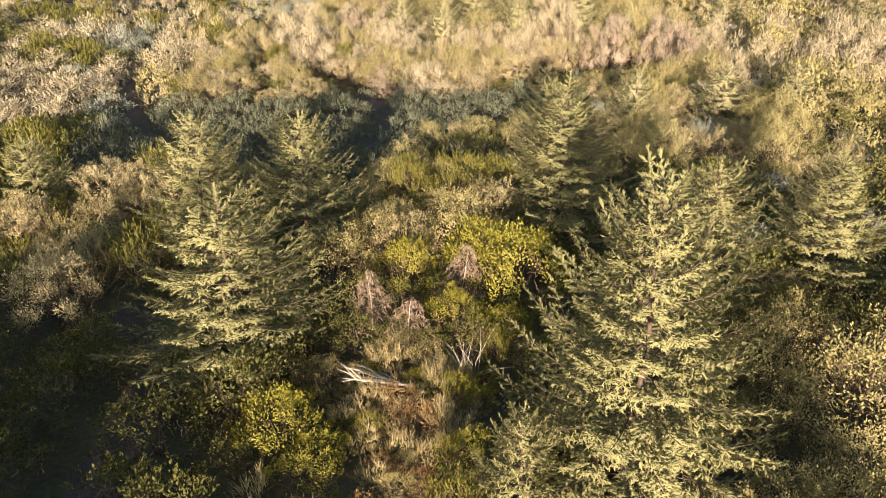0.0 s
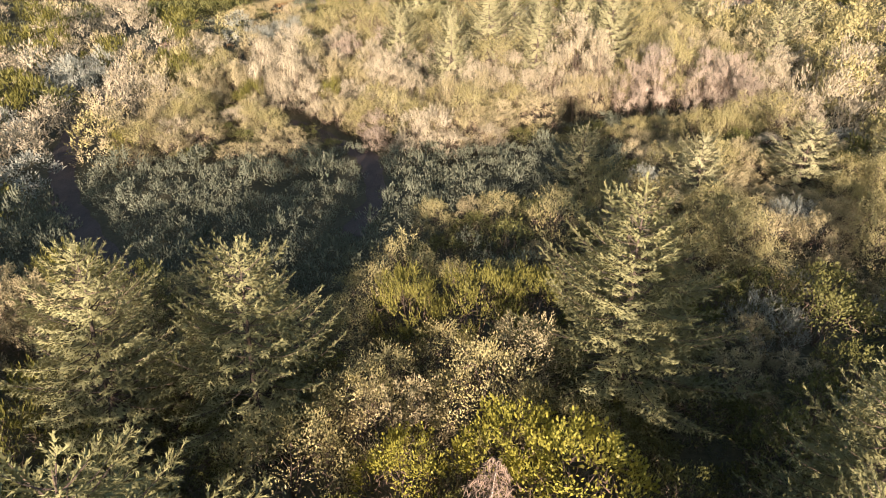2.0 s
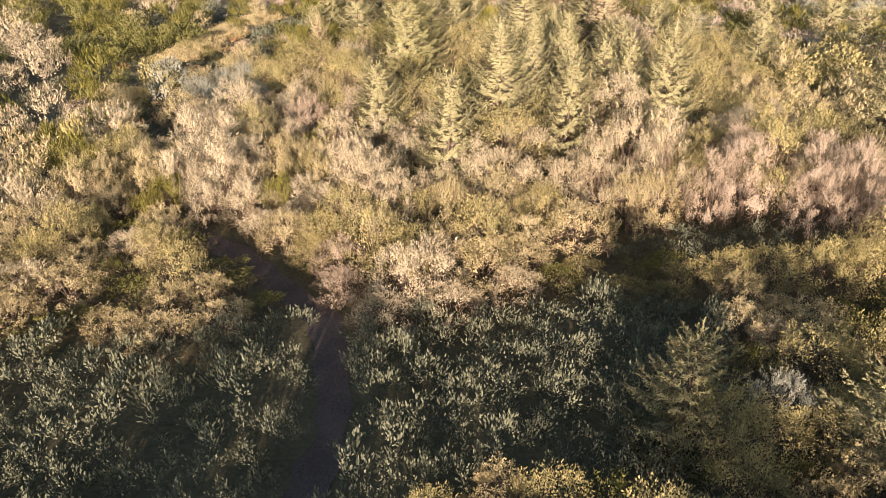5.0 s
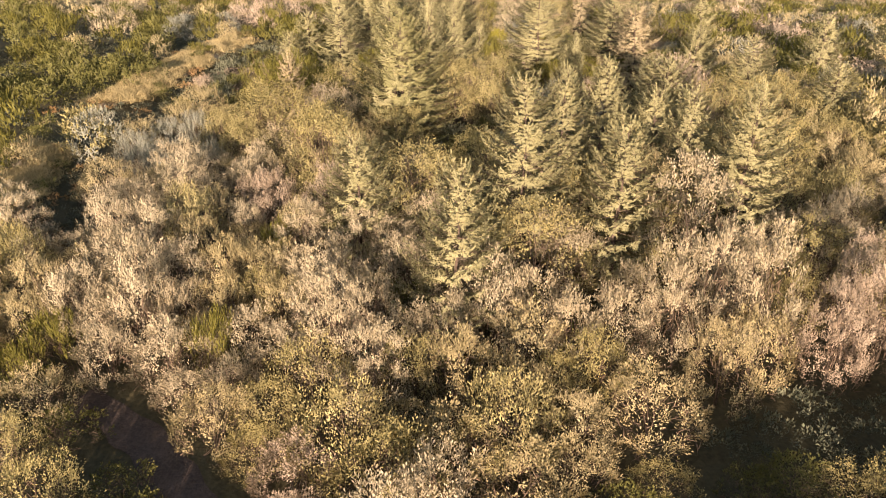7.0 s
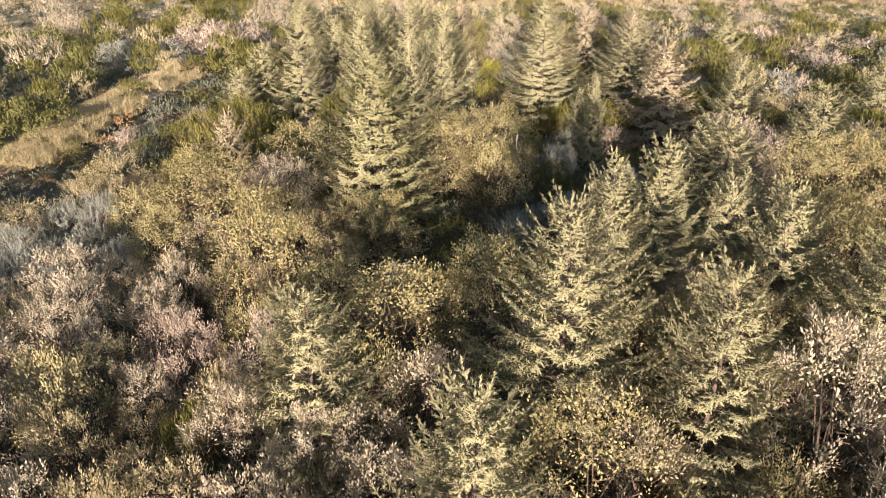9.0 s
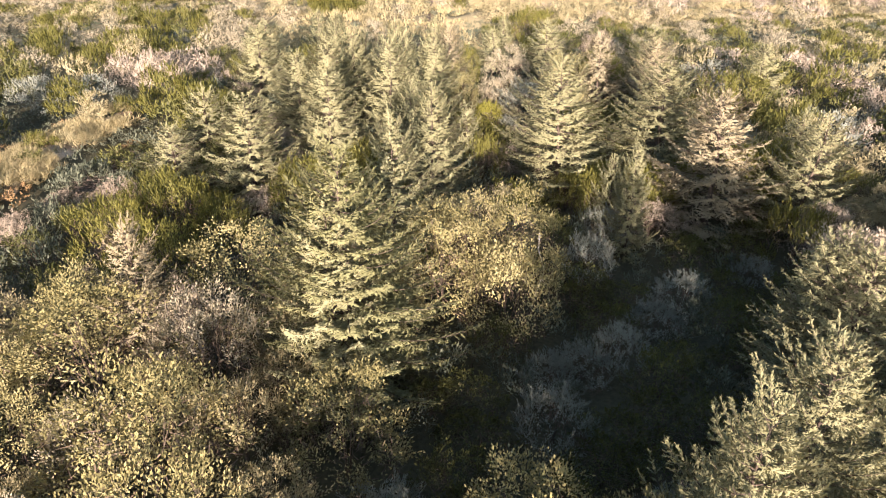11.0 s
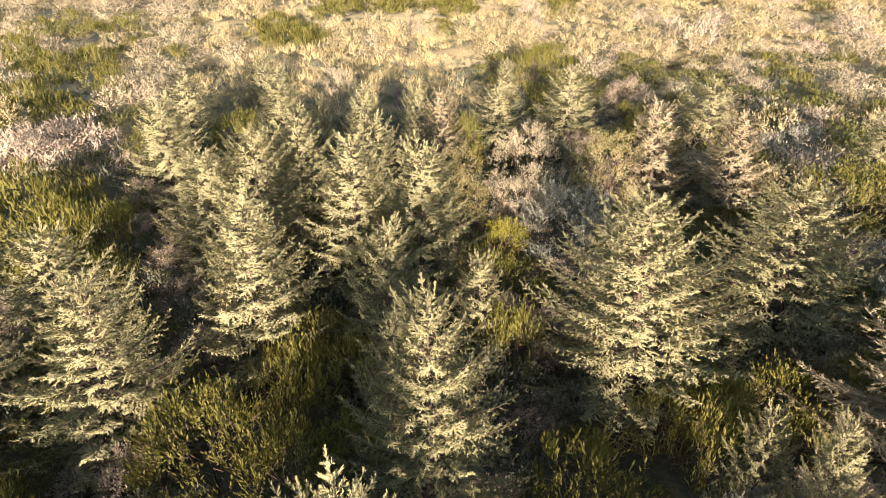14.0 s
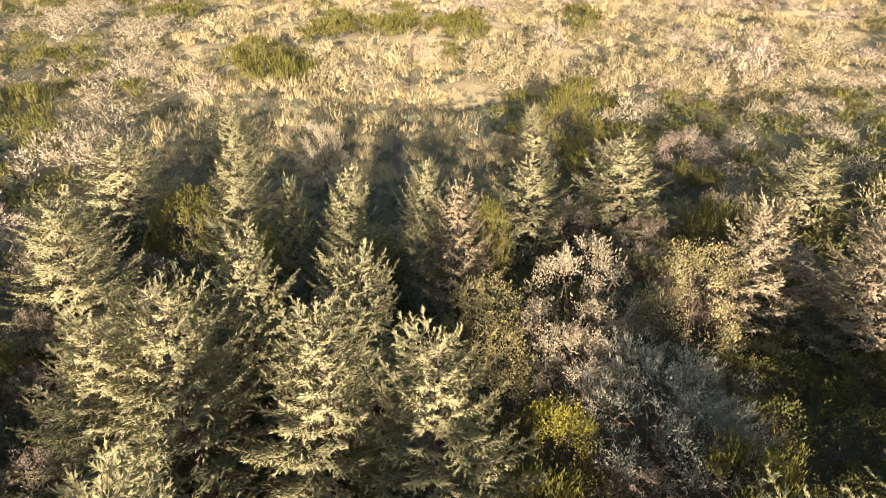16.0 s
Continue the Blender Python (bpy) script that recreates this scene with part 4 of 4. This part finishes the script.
# the countless rest: one mass for each kind
def mass(name, sources, material, soft):
    """One mesh of many plants: sources holds (arrays, pose)."""
    got = ([], [], [], [])
    for arrays, m in sources:
        a, turn = np.array(m), np.array(m.to_3x3().inverted().transposed())
        for k, src in enumerate(arrays):
            if len(src):
                got[k].append(src @ a[:3, :3].T + a[:3, 3] if k < 2 else src @ turn.T)
    empty = (np.zeros((0, 3, 3)), np.zeros((0, 4, 3)), np.zeros((0, 3)), np.zeros((0, 3)))
    me = fill_mesh(bpy.data.meshes.new(name), *(np.concatenate(g) if g else e for g, e in zip(got, empty)), soft)
    me.materials.append(material)
    return new(name, me)


for (kind, near), poses in many.items():
    name, label, cat, mat = SPECIES[kind][:4]
    low = kind in ("heath", "grass")
    ob = mass(name if low else "distant_scrub", poses, mat, 0.85)
    tagged(ob, label if low else "distant mass: " + label, cat, kind="stuff")

# ---- dead wood and withered things ----
def dead_bush(x, y, h, r, seed):
    """A withered little conifer: a bare stem with drooping hair-thin twigs."""
    rnd = random.Random(seed)
    ob = new("withered_bush")
    vs, fs = [], []
    tube(vs, fs, [(0, 0, -0.05), (0.03, 0.02, h * 0.5), (0.0, 0.05, h)], [0.025, 0.018, 0.005], 5)
    link_mesh("stem", vs, fs, DRIFT, ob)
    p, q = [], []
    L = Leaves()
    for i in range(230):
        z = h * rnd.uniform(0.2, 1.0)
        az = rnd.uniform(0, 7)
        out = r * (1 - z / h) ** 0.6 * rnd.uniform(0.5, 1.1) + 0.06
        a = Vector((0, 0, z))
        last = a
        for k in range(1, 4):
            s = k / 3
            b = Vector((math.cos(az) * out * s, math.sin(az) * out * s, z + 0.1 * s - 0.5 * out * s * s))
            p.append(last); q.append(b)
            last = b
        for k in range(3):
            p.append(last); q.append(last + Vector((rnd.uniform(-0.1, 0.1), rnd.uniform(-0.1, 0.1), -rnd.uniform(0.05, 0.2))))
    p, q = np.array([tuple(v) for v in p]), np.array([tuple(v) for v in q])
    L.kites(p, q, unit(np.cross(q - p, rand_unit(len(p)))) * 0.007, 0.4)
    tw = new("twig_spray", leaf_mesh("twig_spray", L, DEADTWIG))
    tw.parent = ob
    ob.matrix_basis = pose(x, y, ground_z(x, y), rnd.uniform(-6, 6), rnd.uniform(-6, 6), rnd.uniform(0, 360))
    return tagged(ob, "withered brown little conifer with drooping bare twigs", "dead bush", "withered bushes in the clearing")


for i, row in enumerate(((-1.8, 15.3, 1.7, 0.8), (0.45, 16.6, 1.7, 0.7), (-0.85, 14.6, 1.35, 0.85))):
    dead_bush(*row, 40 + i)


def stick(name, label, pts, thick, material=DRIFT, forks=2, seed=0):
    """A bare bough along pts with a few forks."""
    rnd = random.Random(seed)
    vs, fs = [], []
    n = len(pts)
    tube(vs, fs, pts, [thick * (1 - 0.7 * i / (n - 1)) for i in range(n)], 6)
    ob = link_mesh(name, vs, fs, material, smooth=True)
    for k in range(forks):
        i = rnd.randrange(1, n)
        a = Vector(pts[i - 1]).lerp(Vector(pts[i]), rnd.random())
        d = (Vector(pts[-1]) - Vector(pts[0])).normalized()
        w = (d + Vector((rnd.uniform(-0.7, 0.7), rnd.uniform(-0.7, 0.7), rnd.uniform(0, 0.5)))).normalized()
        b = a + w * rnd.uniform(0.3, 0.7)
        vs2, fs2 = [], []
        tube(vs2, fs2, [tuple(a), tuple(a.lerp(b, 0.5) + Vector((0, 0, 0.04))), tuple(b)], [thick * 0.5, thick * 0.35, thick * 0.15], 5)
        link_mesh("fork", vs2, fs2, material, ob, smooth=True)
    return tagged(ob, label, "branch", "dead wood")


for i in range(7):
    a = radians(-38 + 9 * i + random.uniform(-4, 4))
    ln = random.uniform(1.1, 1.7)
    foot = (-1.0 + 0.07 * i, 13.0 - 0.05 * i)
    g = ground_z(*foot)
    stick("fallen_branch", "bleached fallen branch lying in the clearing", [(foot[0] - math.cos(a) * ln * s, foot[1] - math.sin(a) * ln * s * 0.5 + 0.12 * s, g + 0.06 + 0.03 * i + 0.22 * s) for s in (0, 0.35, 0.7, 1)], 0.032, seed=i)
for i, (x, y, a, ln) in enumerate(((0.0, 13.9, 150, 1.2), (0.5, 13.5, 120, 1.0), (0.55, 13.2, 20, 0.7), (-0.3, 12.7, 175, 1.4), (0.2, 14.4, 135, 0.9))):
    c, s = math.cos(radians(a)), math.sin(radians(a))
    g = ground_z(x, y)
    stick("fallen_branch", "grey fallen branch lying in the clearing", [(x + c * ln * t, y + s * ln * t, g + 0.06 + 0.2 * t * (1.2 - t)) for t in (0, 0.4, 0.7, 1)], 0.035, seed=20 + i)
for i in range(6):
    x, y, g = 0.35 + 0.09 * i, 13.2 + 0.1 * (i % 3), ground_z(0.6, 13.2)
    stick("dead_stem", "thin bare dead stem standing in the clearing", [(x, y, g - 0.05), (x + 0.05, y, g + 0.5), (x + random.uniform(-0.3, 0.3), y + 0.1, g + 1.0)], 0.008, forks=2, seed=60 + i)
# bare boughs that stick out of the willows
stick("bare_bough", "pale bare bough hanging out of a willow", [(3.3, 60.2, 2.3), (3.25, 60.0, 1.9), (3.4, 59.8, 1.4), (3.2, 59.7, 0.8), (3.05, 59.7, 0.0)], 0.024, seed=80)
stick("bare_bough", "thin grey bare bough under a willow", [(1.2, 57.2, 0.0), (1.15, 57.0, 0.6), (1.3, 56.9, 1.1), (1.2, 57.0, 1.5)], 0.012, STEM, seed=81)
for i in range(5):
    x, y = -9.2 + 0.25 * i, 15.6 + 0.3 * (i % 2)
    stick("bare_bough", "tangle of pale bare twigs above dark scrub", [(x, y, 0.2), (x - 0.2, y, 0.9), (x - 0.3 + 0.25 * i, y + 0.2, 1.5), (x - 0.5 + 0.4 * i, y + 0.1, 1.8)], 0.009, STEM, forks=4, seed=90 + i)



def brush_pile(x, y, h, r):
    """A heap of dead twigs."""
    n = 420
    p = rand_unit(n) * np.array([r, r, h]) * rng.uniform(0.2, 1, (n, 1)) ** 0.5
    p[:, 2] = np.abs(p[:, 2]) + 0.03
    d = unit(rng.normal(size=(n, 3)) * np.array([1, 1, 0.35])) * rng.uniform(0.2, 0.5, (n, 1))
    L = Leaves()
    L.kites(p, p + d, unit(np.cross(d, rand_unit(n))) * 0.011, 0.4)
    ob = new("brush_pile", leaf_mesh("brush_pile", L, DEADTWIG))
    ob.matrix_basis = pose(x, y, ground_z(x, y))
    return tagged(ob, "pinkish grey heap of dead twigs beside the turf bank", "brush pile", "dead wood", kind="stuff")


for row in ((-10.6, 71.5, 0.8, 1.3), (-11.4, 69.2, 0.6, 1.0), (-17.2, 53.0, 0.6, 0.9), (-9.4, 67.4, 0.6, 0.9)):
    brush_pile(*row)

# the first ones of each kind were only there to be copied
for pool in PROTO.values():
    for ob in pool:
        if isinstance(ob, bpy.types.Object):
            for o in (*ob.children_recursive, ob):
                bpy.data.objects.remove(o)
for ob in [*sum(SPRUCES.values(), []), *SPRUCES_FAR, *SPRUCES_THIN]:
    for o in (*ob.children_recursive, ob):
        bpy.data.objects.remove(o)
